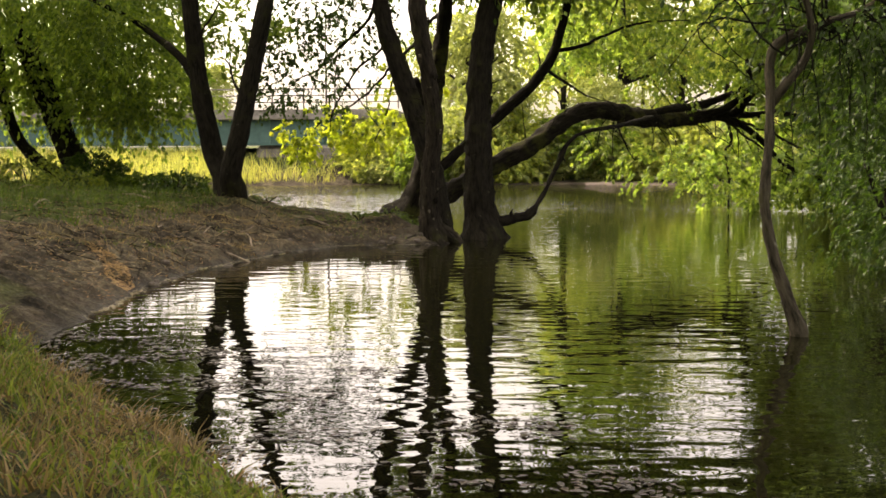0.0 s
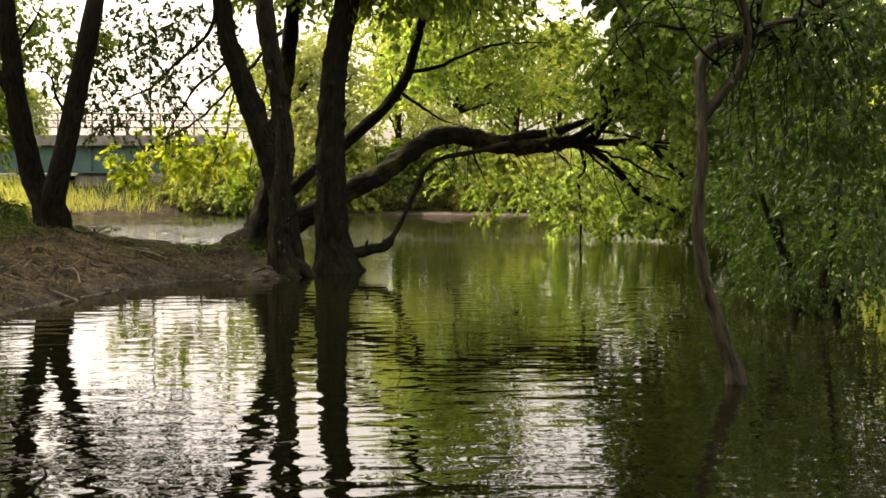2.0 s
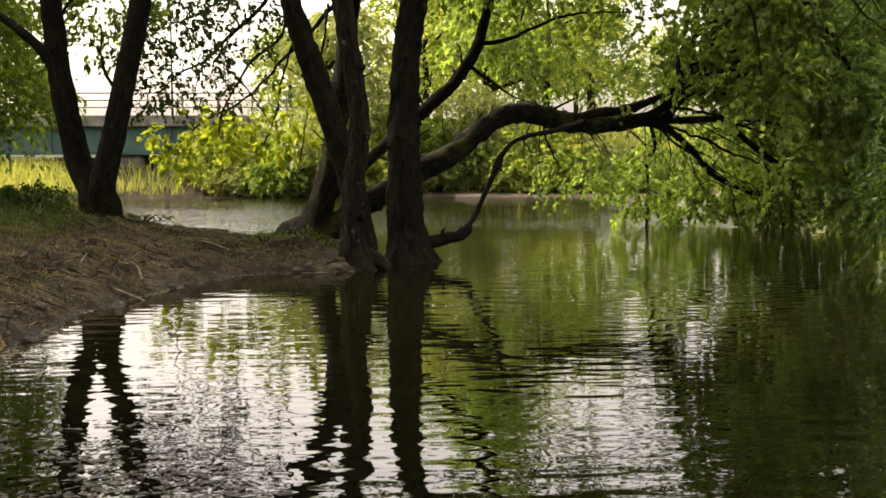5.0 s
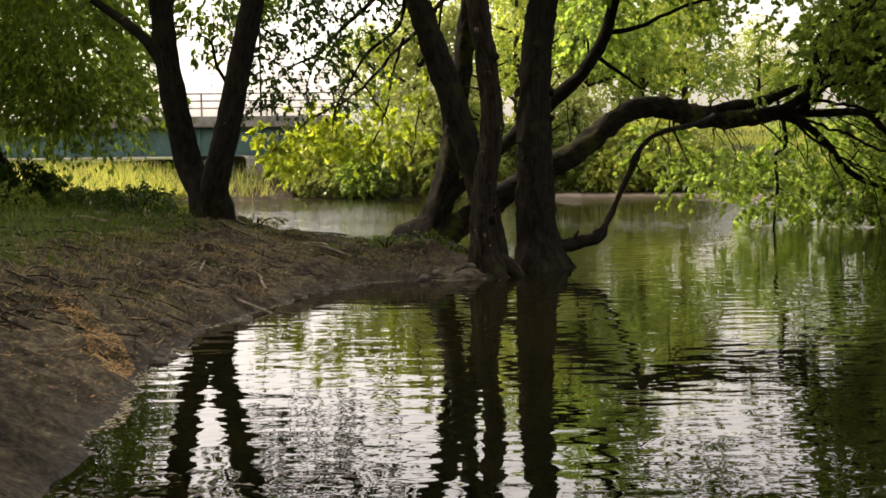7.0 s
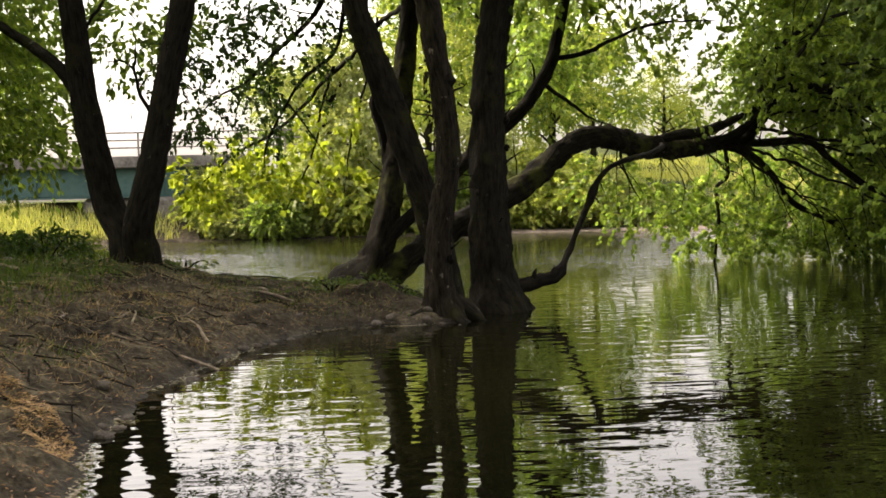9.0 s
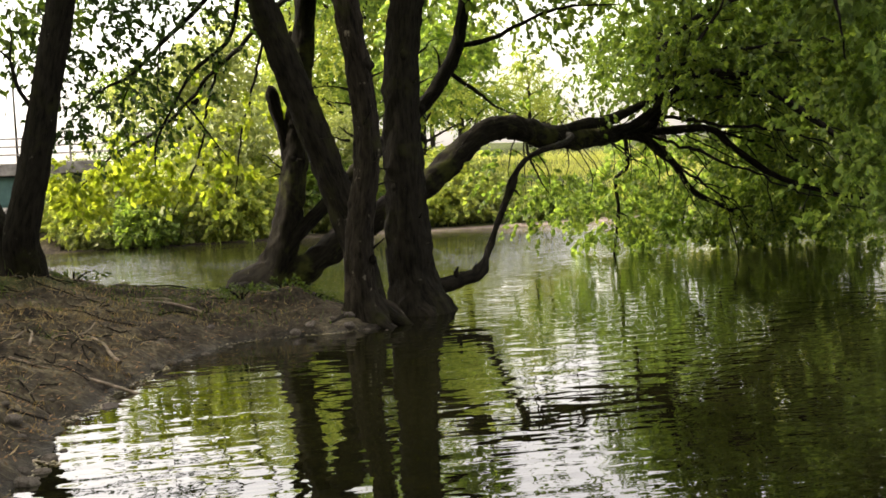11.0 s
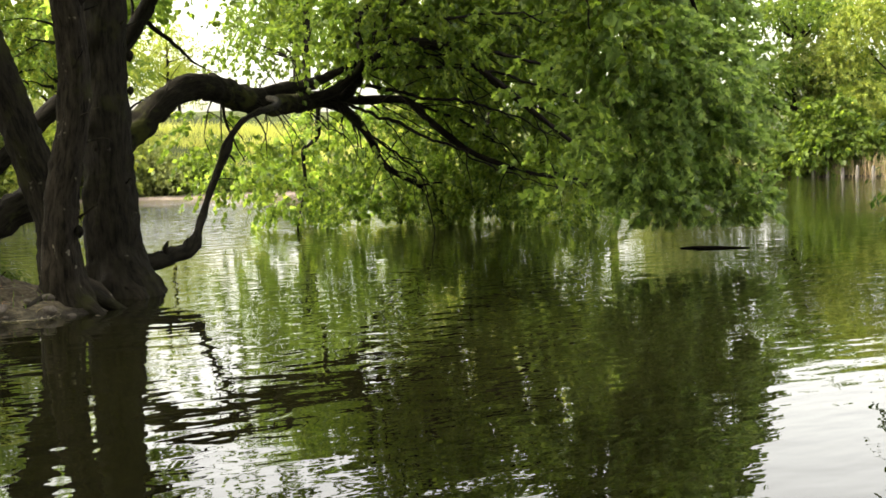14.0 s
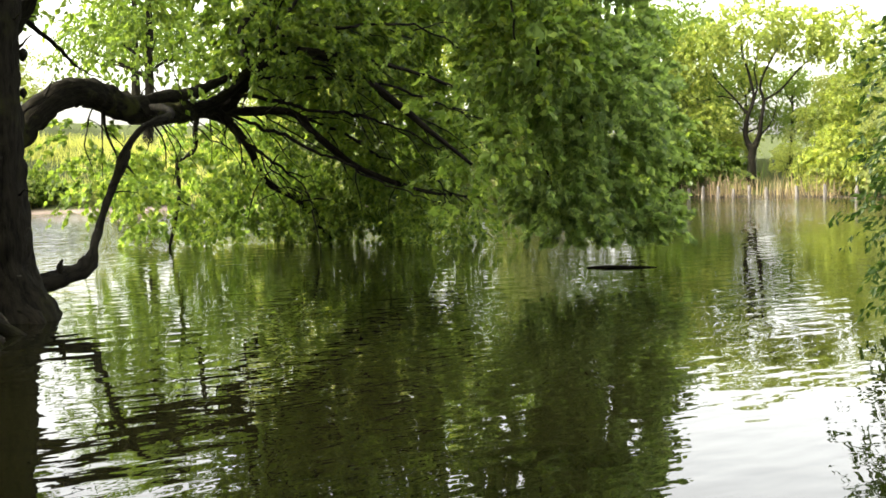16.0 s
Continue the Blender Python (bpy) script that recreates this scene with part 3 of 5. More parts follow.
rows = [[(6.69, 18.4, 3.6, .05), (6.64, 18.2, 4.19, .045), (7.06, 18.0, 4.8, .03), (7.4, 17.8, 5.6, .012)],
        [(7.64, 17.8, 3.58, .05), (8.54, 17.3, 3.45, .04), (9.47, 16.8, 3.09, .03), (10.23, 16.4, 2.56, .012)],
        [(7.2, 18.8, 2.62, .035), (8.68, 19.0, 2.21, .03), (9.92, 19.2, 1.54, .02), (10.93, 19.4, 0.46, .008)],
        [(6.12, 21.3, 0.98, .018), (6.45, 21.2, .78, .013), (6.7, 21.1, .45, .01), (6.95, 21.1, .2, .005)],
        [(8.42, 20.5, .89, .025), (9.2, 20.3, .85, .018), (10.1, 20.2, .5, .008)],
        [(2.6, 16.7, 2.6, .03), (2.8, 16.9, 2.0, .02), (3.1, 17.0, 1.5, .008)],
        [(1.1, 15.35, 4.0, .05), (1.9, 15.4, 4.2, .04), (2.9, 15.6, 4.6, .03), (4.2, 15.8, 4.7, .01)],
        [(.9, 15.2, 3.6, .04), (1.5, 15.5, 3.2, .03), (2.0, 15.9, 2.95, .015), (2.4, 16.2, 2.9, .006)],
        [(.6, 15.1, 3.2, .03), (.75, 15.2, 3.6, .025), (.7, 15.3, 4.0, .01)]]
BOUGH_LINES = [((5.4, 18.6, 2.7), (7.0, 18.2, 3.6)), ((7.0, 18.2, 3.6), (9.0, 16.9, 2.3)), ((6.1, 18.5, 3.2), (7.0, 18.4, 4.9)), ((5.8, 18.8, 2.62), (7.4, 18.7, 2.5)), ((7.4, 18.7, 2.5), (10.5, 18.0, 1.0)), ((6.2, 19.1, 2.2), (8.6, 20.5, .8)), ((3.6, 17.5, 2.5), (5.2, 18.6, 2.6))]
for row in FAN:
    for k in range(5):
        i = int(rng.integers(1, len(row) - 1))
        lo, hi = np.array(row[i][:3]), np.array(row[i + 1][:3])
        a = lo + (hi - lo) * rng.uniform(0, 1)
        d = unit(hi - lo + rng.normal(0, .7, 3)) * rng.uniform(.4, 1.0)
        rows.append([(*a, .016), (*(a + d * .45 + rng.normal(0, .05, 3)), .012), (*(a + d * .8 + rng.normal(0, .06, 3) - (0, 0, .08)), .008), (*(a + d - (0, 0, .25)), .003)])
for k in range(60):
    lo, hi = (np.array(q) for q in BOUGH_LINES[k % 7])
    a = lo + (hi - lo) * rng.uniform(0, 1)
    d = unit((hi - lo) + rng.normal(0, .9, 3) * np.linalg.norm(hi - lo) * .6)
    l = rng.uniform(.5, 1.5)
    b = a + d * l * .5 + rng.normal(0, .08, 3)
    c = b + d * l * .4 + rng.normal(0, .12, 3) - np.array((0, 0, .12))
    e = c + d * l * .3 + rng.normal(0, .12, 3) - np.array((0, 0, .25))
    e[2] = max(e[2], .1)
    rows.append([(*a, .017), (*b, .013), (*c, .009), (*e, .004)])
for k in range(13):
    u = rng.uniform(0, 1)
    a = np.array((2.4 + u * 3.6, 16.5 + u * 2.2, 2.55))
    l, s = rng.uniform(.35, 1.3), rng.normal(.2, .35)
    b = a + np.array((s * l * .5, rng.normal(0, .1), -l * .22))
    c = b + np.array((s * l * .35 + rng.normal(0, .07), rng.normal(0, .1), -l * .36))
    e = c + np.array((rng.normal(0, .12), rng.normal(0, .1), -l * .4))
    rows.append([(*a, .016), (*b, .013), (*c, .009), (*e, .004)])
    f = c + np.array((rng.normal(.15, .2) * l, rng.normal(0, .1), -l * rng.uniform(.1, .35)))
    rows.append([(*b, .009), (*((b + f) / 2 + rng.normal(0, .04, 3)), .007), (*f, .003)])
for k in range(9):   # spurs on the upper side
    u = rng.uniform(0, 1)
    a = np.array((-.2 + u * 5.4, 14.9 + u * 3.7, 1.5 + 1.1 * min(1, u * 2.4)))
    d = np.array((rng.normal(0, .35), rng.normal(0, .3), rng.uniform(.4, 1.0))) * rng.uniform(.5, 1.5)
    rows.append([(*a, .018), (*(a + d * .4 + rng.normal(0, .04, 3)), .013), (*(a + d * .8 + rng.normal(0, .06, 3)), .008), (*(a + d * 1.1), .003)])
limbs("twig", rows, BARK, left_tree, "fine dark twigs", wander=0.012).parent = arch
DENSE = [(7.95, 19.3, 4.2, 1.1, 1.2, 1.1, 1.2), (9.65, 18.8, 4.5, 1.6, 1.4, 1.2, 1.6), (9.55, 18.8, 2.3, 1.4, 1.3, 1.0, 1.1), (6.95, 19.5, 4.8, 1.1, 1.0, 0.8, 0.4), (8.55, 19.2, 3.2, 1.0, 1.0, 0.7, 0.8), (7.75, 19.0, 6.2, 1.8, 1.6, 1.0, 1.2), (7.15, 20.0, 3.6, 1.0, 0.9, 0.6, 0.8)]
BACK = [(9.4, 20.2, 1.5, .9, .8, .8, 1.0), (10.2, 19.8, .85, 1.0, .9, .65, 1.1), (8.9, 20.6, 2.2, .8, .7, .5, .5), (11.0, 18.8, .9, 1.1, 1.0, .7, 1.2), (9.0, 20.8, .6, .8, .7, .4, .7), (10.4, 19.0, 2.0, .9, .9, .7, .9), (11.4, 18.4, 2.2, 1.0, .9, .8, .8)]
foliage("spray", BACK, 430, 18, 0.12, 0.5, LEAF, left_tree, 0.5, 0.75)
foliage("crown", [(x, y + .3, z, a * .6, b * .6, c * .6, w) for x, y, z, a, b, c, w in DENSE if x > 6.5 and z > 3.6], 240, 15, 0.2, 0.4, LEAF, left_tree, 0.3, 0.8)
foliage("crown", DENSE, 760, 38, 0.125, 0.45, LEAF, left_tree, 0.5, 0.78, "dense mid-green leaves trailing to the water")
FRONT = [(5.5, 10.4, 3.1, .5, .8, .5, .5), (5.3, 10.5, 4.3, .5, .8, .5, .5), (5.7, 10.9, 4.4, 1.0, 1.0, .8, 1.3), (6.7, 11.5, 3.2, .9, .9, .9, 1.2), (7.0, 11.8, 1.9, .7, .8, .8, 1.0), (7.4, 11.3, 2.6, 1.0, 1.0, .9, 1.2), (7.4, 11.7, 1.15, .9, .8, .6, 1.0), (8.4, 11.8, 1.7, .9, .9, .9, 1.1), (8.1, 11.8, .65, .9, .9, .4, .8),
         (8.9, 12.0, 2.5, .8, .8, .8, 1.0), (8.5, 12.3, 3.6, 1.0, 1.0, .9, 1.2), (7.0, 12.0, 4.6, 1.3, 1.1, 1.0, 1.4), (9.0, 12.8, 4.9, 1.2, 1.1, 1.0, 1.2), (5.4, 11.8, 5.7, 1.4, 1.2, .9, 1.2), (7.6, 12.4, 6.1, 1.5, 1.3, .9, 1.2), (8.7, 11.6, .75, .6, .6, .45, .5)]
foliage("crown", [(x, y + .15, z, a * .62, b * .62, c * .62, w) for x, y, z, a, b, c, w in FRONT], 330, 16, 0.2, 0.4, LEAF_HAZY, right_tree, 0.3, 0.8, floor=.6)
# left end painted shadier with the plain leaf, the rest with the hazy copy
foliage("crown", [q for q in FRONT if q[0] < 5.6], 230, 38, 0.105, 0.36, LEAF, right_tree, 0.35, 0.85)
foliage("crown", [q for q in FRONT if q[0] > 5.6], 1400, 38, 0.105, 0.36, LEAF_HAZY, right_tree, 0.35, 0.85, "dense leaves hanging from high boughs down to the water", .42)
foliage("spray", [(5.5, 11.0, 2.6, .5, .8, .8, .7), (5.6, 11.6, 2.0, .8, .8, .7, 1), (6.0, 12.2, 1.3, .7, .7, .5, .7), (5.8, 12.2, 3.4, .7, .8, .6, .8)], 66, 16, 0.11, 0.4, LEAF_LIGHT, right_tree, 0.3, 0.85)
for row in [[(-.1, 12.1, 5.5, .12), (1.2, 11.8, 6.2, .1), (3.2, 11.2, 6.3, .085), (5.0, 10.9, 5.4, .065), (6.2, 11.2, 4.2, .05), (7.2, 11.4, 2.9, .035), (7.8, 11.7, 1.4, .014)], [(.1, 12.2, 6.6, .1), (2.0, 12.2, 7.2, .085), (4.6, 12.1, 7.0, .07), (6.8, 12.2, 6.0, .055), (8.2, 12.3, 4.6, .04), (8.7, 12.1, 3.0, .028), (8.6, 11.9, 1.5, .01)],
            [(3.2, 11.2, 6.3, .05), (4.2, 10.6, 5.4, .04), (4.8, 10.2, 4.2, .028), (5.0, 10.1, 3.0, .01)], [(6.2, 11.2, 4.2, .035), (6.7, 11.6, 3.2, .028), (6.9, 11.8, 2.0, .02), (7.3, 11.8, 1.0, .008)]]:
    limb("bough", row, BARK, right_tree, sides=8, step=.1, rough=.1, wander=.012)
LOOSE = [(5.3, 20, 1.3, 1.0, 1.0, 0.8, 1), (7.4, 20.5, 0.8, 1.3, 0.8, 0.7, 1.5), (4.0, 19.4, 1.3, 1.0, 0.9, 0.6, .8), (9.4, 20.5, 0.75, 1.2, 0.8, 0.65, 1.6), (6.0, 19, 4.0, 1.2, 1.0, 0.9, .9), (3.9, 18, 3.7, 1.1, 0.9, 0.7, .5),
         (10.4, 18, 0.5, 1.2, 0.9, 0.5, 1.2), (2.6, 17, 1.9, 0.8, 0.6, 0.5, .5), (6.9, 19.4, 2.1, 1.0, 0.8, 0.6, .7), (2.5, 16.2, 4.2, 1.2, 0.9, 0.6, .3), (7.0, 20.4, 1.9, 1.2, 0.8, 0.5, .6)]
CURTAIN = [(5.2, 22.4, 1.3, .6, .5, .5, .5), (6.2, 22.6, .7, .7, .5, .45, .8), (6.6, 22.2, 1.5, .7, .5, .5, .6), (7.4, 22.2, .5, .7, .5, .4, 1), (8.2, 21.8, 1.0, .8, .6, .6, 1.3), (9.0, 21.4, .5, .8, .6, .4, 1.3), (9.8, 21.0, 1.0, .8, .6, .6, 1.3), (9.4, 21.2, 1.9, .9, .7, .6, 1.2), (10.8, 20.4, .7, .7, .6, .5, 1), (8.0, 22, 2.0, .9, .6, .5, .9), (7.0, 21.8, 2.6, .9, .7, .4, .5), (10.6, 20.2, 1.8, .8, .7, .6, 1)]
# one half of the curtain painted brighter, as lit, by the lighter leaf copy
foliage("spray", [q for q in CURTAIN if q[0] < 8.5], 380, 16, 0.135, 0.4, LEAF_LIGHT, left_tree, 0.5, 0.85, "hanging leaves just above the water")
foliage("spray", [q for q in CURTAIN if q[0] >= 8.5], 330, 17, 0.13, 0.42, LEAF, left_tree, 0.5, 0.85, "curtain of hanging leaves just above the water")
foliage("spray", LOOSE, 490, 18, 0.11, 0.45, LEAF, left_tree, 0.5, 0.75, "loose hanging sprays of young leaves")
HIGH = [(3.0, 18.2, 7.3, 1.1, 1.4, .6, .7), (1.3, 13.4, 6.6, 1.4, 1.6, 0.8, .8), (0.6, 12.2, 6.4, 1.6, 1.5, .8, .7), (-1.5, 12.6, 8.4, 3.2, 2.6, 1.7, 1), (1.4, 12.8, 8.8, 3.2, 2.6, 1.9, 1), (-3.8, 12.6, 7.8, 2.4, 2.2, 1.4, .8), (3.4, 15.4, 8.2, 2.6, 2.2, 1.4, .8)]
foliage("crown", HIGH, 2900, 13, 0.2, 0.9, LEAF, mid_tree, 0.5, 0.55)
OVER = [(1.0, 13.2, 6.2, 1.3, 1.2, 0.5, 1), (3.0, 14.2, 6.7, 1.4, 1.2, 0.5, 0.9), (5.0, 14.6, 6.9, 1.3, 1.2, 0.5, 0.8), (2.2, 12.2, 6.5, 1.5, 1.2, 0.6, 1), (4.4, 12.6, 6.6, 1.5, 1.3, 0.6, 1.1), (6.6, 13.4, 6.6, 1.3, 1.3, 0.6, 1), (-0.6, 13.6, 6.4, 1.1, 1.0, 0.5, 0.7), (8.2, 13.6, 6.4, 1.3, 1.2, 0.6, 0.8)]
foliage("crown", OVER, 1900, 13, 0.13, 0.5, LEAF, right_tree, 0.4, 0.7)
BEHIND = [(-1.8, 15, 6.05, 1.0, 0.8, 0.6, 1), (-0.6, 15.2, 5.95, 1.0, 0.8, 0.6, 1), (0.6, 15.5, 6.05, 1.1, 0.9, 0.6, 1), (1.8, 15.8, 6.15, 1.1, 0.9, 0.6, 1), (3.0, 16.2, 6.65, 1.2, 1.0, 0.5, 0.5), (4.4, 16.8, 6.85, 1.2, 1.0, 0.5, 0.5), (-0.4, 14.6, 7.15, 1.6, 1.2, 0.7, 1.2)]
foliage("crown", [(2.6, 16.6, 4.9, .9, .9, .45, 1), (4.1, 17.1, 5.1, 1.0, .9, .45, .5), (5.4, 17.7, 4.9, .9, .9, .5, .5), (3.4, 16.2, 6.2, 1.1, .9, .4, .8), (1.4, 15.7, 5.1, .7, .6, .4, .7)], 170, 14, 0.12, 0.45, LEAF, left_tree, 0.45, 0.75)
foliage("crown", [(5.2, 20.6, 8.3, 2.6, 2.2, .9, 1.2), (8.2, 20.4, 8.6, 2.4, 2.2, .9, 1), (2.8, 20.6, 8.8, 1.8, 1.8, .8, .7)], 900, 13, 0.2, 0.8, LEAF, left_tree, 0.4, 0.7)
foliage("crown", [(9.4, 20.6, 3.4, .9, .9, .8, 1), (10.6, 20.2, 3.3, .9, .9, .8, 1), (10.2, 21, 4.6, 1.0, .9, .8, 1), (11.5, 19.8, 4.2, 1.0, .9, .9, 1), (9.0, 21, 5.4, 1.1, .9, .8, 1), (11.7, 19.4, 2.7, .8, .8, .8, .9), (10.8, 20.4, 5.9, 1.2, 1.0, .8, 1)], 620, 24, 0.13, 0.45, LEAF, left_tree, 0.45, 0.78)
foliage("crown", [(1.6, 20.6, 4.5, .7, .8, .5, .8), (2.4, 21, 4.7, .6, .8, .5, 1), (1.9, 20.8, 5.6, .8, .9, .5, 1)], 210, 18, 0.13, 0.45, LEAF_LIGHT, left_tree, 0.45, 0.78)
for row in [[(6.8, 18.4, 3.62, .07), (8.2, 19.4, 4.3, .06), (9.6, 20.4, 4.6, .045), (10.8, 20.6, 4.2, .03), (11.6, 19.8, 3.2, .01)], [(3.0, 18.2, 7.0, .06), (3.0, 19.4, 6.6, .05), (2.9, 20.6, 5.7, .035), (2.6, 21, 4.6, .01)]]:
    limb("bough", row, BARK, left_tree, sides=7, step=.12, rough=.12, wander=.014)
foliage("crown", [(6.1, 17.8, 3.9, .7, .7, .5, .8), (7.1, 17.6, 3.5, .8, .7, .6, 1), (6.9, 17.9, 4.5, .8, .7, .5, 1), (7.9, 17.4, 4.0, .8, .7, .7, 1)], 170, 24, 0.115, 0.42, LEAF, left_tree, 0.45, 0.78)
foliage("crown", BEHIND, 1000, 13, 0.13, 0.5, LEAF, left_tree, 0.4, 0.7)
# a branch hanging forward over the spit
limb("branch", [(-2.52, 11.75, 5.35, 0.06), (-2.7, 12.9, 5.1, 0.05), (-2.98, 14, 4.63, 0.042), (-3.68, 14, 3.97, 0.034), (-4.1, 14, 3.55, 0.026), (-4.54, 14, 3.34, 0.018), (-5.0, 14, 2.9, 0.008)], BARK, mid_tree, sides=6, step=0.09, rough=0.12)
limb("branch", [(-2.5, 11.75, 5.0, 0.05), (-2.55, 12.9, 4.6, 0.04), (-2.68, 14, 4.03, 0.034), (-3.2, 14, 3.6, 0.028), (-3.47, 14, 3.2, 0.024), (-3.8, 14, 2.6, 0.016), (-3.85, 14, 2.2, 0.007)], BARK, mid_tree, sides=6, step=0.09, rough=0.12)
limbs("twig", [[(-3.47, 14, 3.2, .015), (-3.1, 14, 2.7, .012), (-2.8, 14, 2.3, .006)], [(-3.68, 14, 3.97, .016), (-3.75, 14, 3.5, .012), (-3.7, 14, 3.1, .006)], [(-4.1, 14, 3.55, .012), (-4.3, 14.1, 3.0, .01), (-4.2, 14, 2.6, .005)],
                [(-2.98, 14, 4.63, .014), (-3.6, 13.9, 4.7, .01), (-4.3, 13.8, 4.4, .005)], [(-4.54, 14, 3.34, .01), (-5.1, 14.1, 3.5, .008), (-5.6, 14.1, 3.3, .004)]], BARK, mid_tree, wander=0.012)
# backlit sprays, their shade painted by the darker leaf copy
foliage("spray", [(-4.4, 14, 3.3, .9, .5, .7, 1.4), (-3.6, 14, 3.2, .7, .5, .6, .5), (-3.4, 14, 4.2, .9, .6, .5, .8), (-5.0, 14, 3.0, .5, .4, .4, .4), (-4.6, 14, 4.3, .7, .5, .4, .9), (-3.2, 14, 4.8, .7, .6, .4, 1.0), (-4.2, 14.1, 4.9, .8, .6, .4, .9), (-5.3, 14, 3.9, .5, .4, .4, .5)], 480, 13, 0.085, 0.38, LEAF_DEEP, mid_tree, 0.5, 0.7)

# leafy branches hanging behind the spit; sunlight is put into the leaf colour
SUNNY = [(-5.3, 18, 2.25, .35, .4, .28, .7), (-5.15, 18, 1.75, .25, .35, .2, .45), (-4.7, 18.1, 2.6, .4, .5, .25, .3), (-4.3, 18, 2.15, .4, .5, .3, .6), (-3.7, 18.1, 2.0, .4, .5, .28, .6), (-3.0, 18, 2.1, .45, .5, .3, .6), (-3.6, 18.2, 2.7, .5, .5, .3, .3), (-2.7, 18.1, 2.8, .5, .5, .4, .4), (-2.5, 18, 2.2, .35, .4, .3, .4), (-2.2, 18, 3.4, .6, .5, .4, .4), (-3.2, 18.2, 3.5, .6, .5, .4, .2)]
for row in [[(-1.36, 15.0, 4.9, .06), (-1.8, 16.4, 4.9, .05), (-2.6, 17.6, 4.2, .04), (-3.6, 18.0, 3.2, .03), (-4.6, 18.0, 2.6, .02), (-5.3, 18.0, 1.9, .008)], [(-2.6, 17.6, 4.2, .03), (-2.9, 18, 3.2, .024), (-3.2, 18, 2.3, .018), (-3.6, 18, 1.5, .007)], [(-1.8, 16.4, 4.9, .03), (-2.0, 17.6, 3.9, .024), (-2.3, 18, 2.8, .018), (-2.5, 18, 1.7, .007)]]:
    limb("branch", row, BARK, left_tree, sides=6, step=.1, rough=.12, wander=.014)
foliage("spray", SUNNY, 140, 15, .14, .36, LEAF_SUN, left_tree, .5, .85, "yellow-green leaves hanging near the water, sunlight put into their colour")

# short shoots and burrs on the trunks
for owner, line, count in ((right_tree, ((-.55, 12, .9), (-.5, 12, 3.6), .27), 9), (mid_tree, ((-1.42, 10.6, .8), (-1.42, 10.15, 3.2), .165), 9), (left_tree, ((-1.96, 14.72, 1.1), (-1.56, 14.9, 3.4), .19), 6)):
    lo, hi, r = np.array(line[0]), np.array(line[1]), line[2]
    rows = []
    for k in range(count):
        a, c = rng.uniform(2.6, 6.6), lo + (hi - lo) * rng.uniform(0, 1)
        d = np.array((math.cos(a), math.sin(a), rng.uniform(.1, .9)))
        p, l = c + d * (1, 1, 0) * r * .8, rng.uniform(.08, .4)
        rows.append([(*p, .02), (*(p + d * l * .3), .012), (*(p + d * l * .7 + rng.normal(0, .03, 3)), .007), (*(p + d * l + rng.normal(0, .05, 3)), .003)])
    limbs("shoot", rows, BARK, owner, "short bare shoots", wander=.006, step=.05)
    for k in range(4):
        a, c = rng.uniform(3.4, 6.2), lo + (hi - lo) * rng.uniform(0, 1)
        p = c + np.array((math.cos(a), math.sin(a), 0)) * r * .86
        s = rng.uniform(.04, .075)
        limb("burr", [(*(p - (0, 0, s * 1.4)), .01), (*(p - (0, 0, s * .6)), s * .8), (*p, s), (*(p + (0, 0, s * .7)), s * .75), (*(p + (0, 0, s * 1.3)), .01)], BARK, owner, sides=9, step=.03, rough=.12)

# roots and low growth at the foot of the group
for r in [[(-2.6, 14.5, .3, .16), (-3.2, 14.2, .22, .1), (-4.0, 14.1, .2, .06), (-4.8, 14.3, .3, .03)], [(-2.4, 14.3, .25, .16), (-2.3, 13.6, .16, .1), (-2.1, 12.9, .08, .05)], [(-2.7, 14.9, .2, .15), (-3.3, 15.6, .12, .09), (-3.9, 16.0, .05, .04)],
                [(-1.9, 14.3, .2, .14), (-1.5, 13.8, .1, .08), (-1.2, 13.4, -.02, .04)]]:
    limb("root", r, BARK, left_tree, sides=8, rough=0.12)
for r in [[(-1.55, 10.75, .2, .13), (-1.85, 10.5, .1, .08), (-2.2, 10.4, .06, .04)], [(-1.3, 10.55, .14, .13), (-1.22, 10.25, .03, .08), (-1.18, 10.0, -.08, .04)], [(-1.15, 10.8, .16, .14), (-.95, 10.6, .03, .09), (-.8, 10.4, -.08, .05)]]:
    limb("root", [(x, y, z - .03, w * .75) for x, y, z, w in r], BARK, mid_tree, sides=8, rough=0.12)
for r in [[(-.5, 11.7, .12, .18), (-.45, 11.4, .02, .1), (-.42, 11.2, -.1, .06)]]:
    limb("root", r, BARK, right_tree, sides=8, rough=0.12)

# the forked tree on the spit
fork_tree = tree((-5.62, 11.8, ground_at(-5.62, 11.8) - 0.05), "two-stemmed alder forked near the ground on the bank")
g = ground_at(-5.62, 11.8)
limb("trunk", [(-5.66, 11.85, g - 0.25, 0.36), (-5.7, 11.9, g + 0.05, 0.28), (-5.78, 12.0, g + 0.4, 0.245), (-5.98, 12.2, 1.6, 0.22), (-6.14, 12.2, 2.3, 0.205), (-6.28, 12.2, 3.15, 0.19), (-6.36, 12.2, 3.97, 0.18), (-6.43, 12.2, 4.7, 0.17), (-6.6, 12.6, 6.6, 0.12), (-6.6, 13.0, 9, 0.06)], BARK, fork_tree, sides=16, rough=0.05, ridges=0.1)
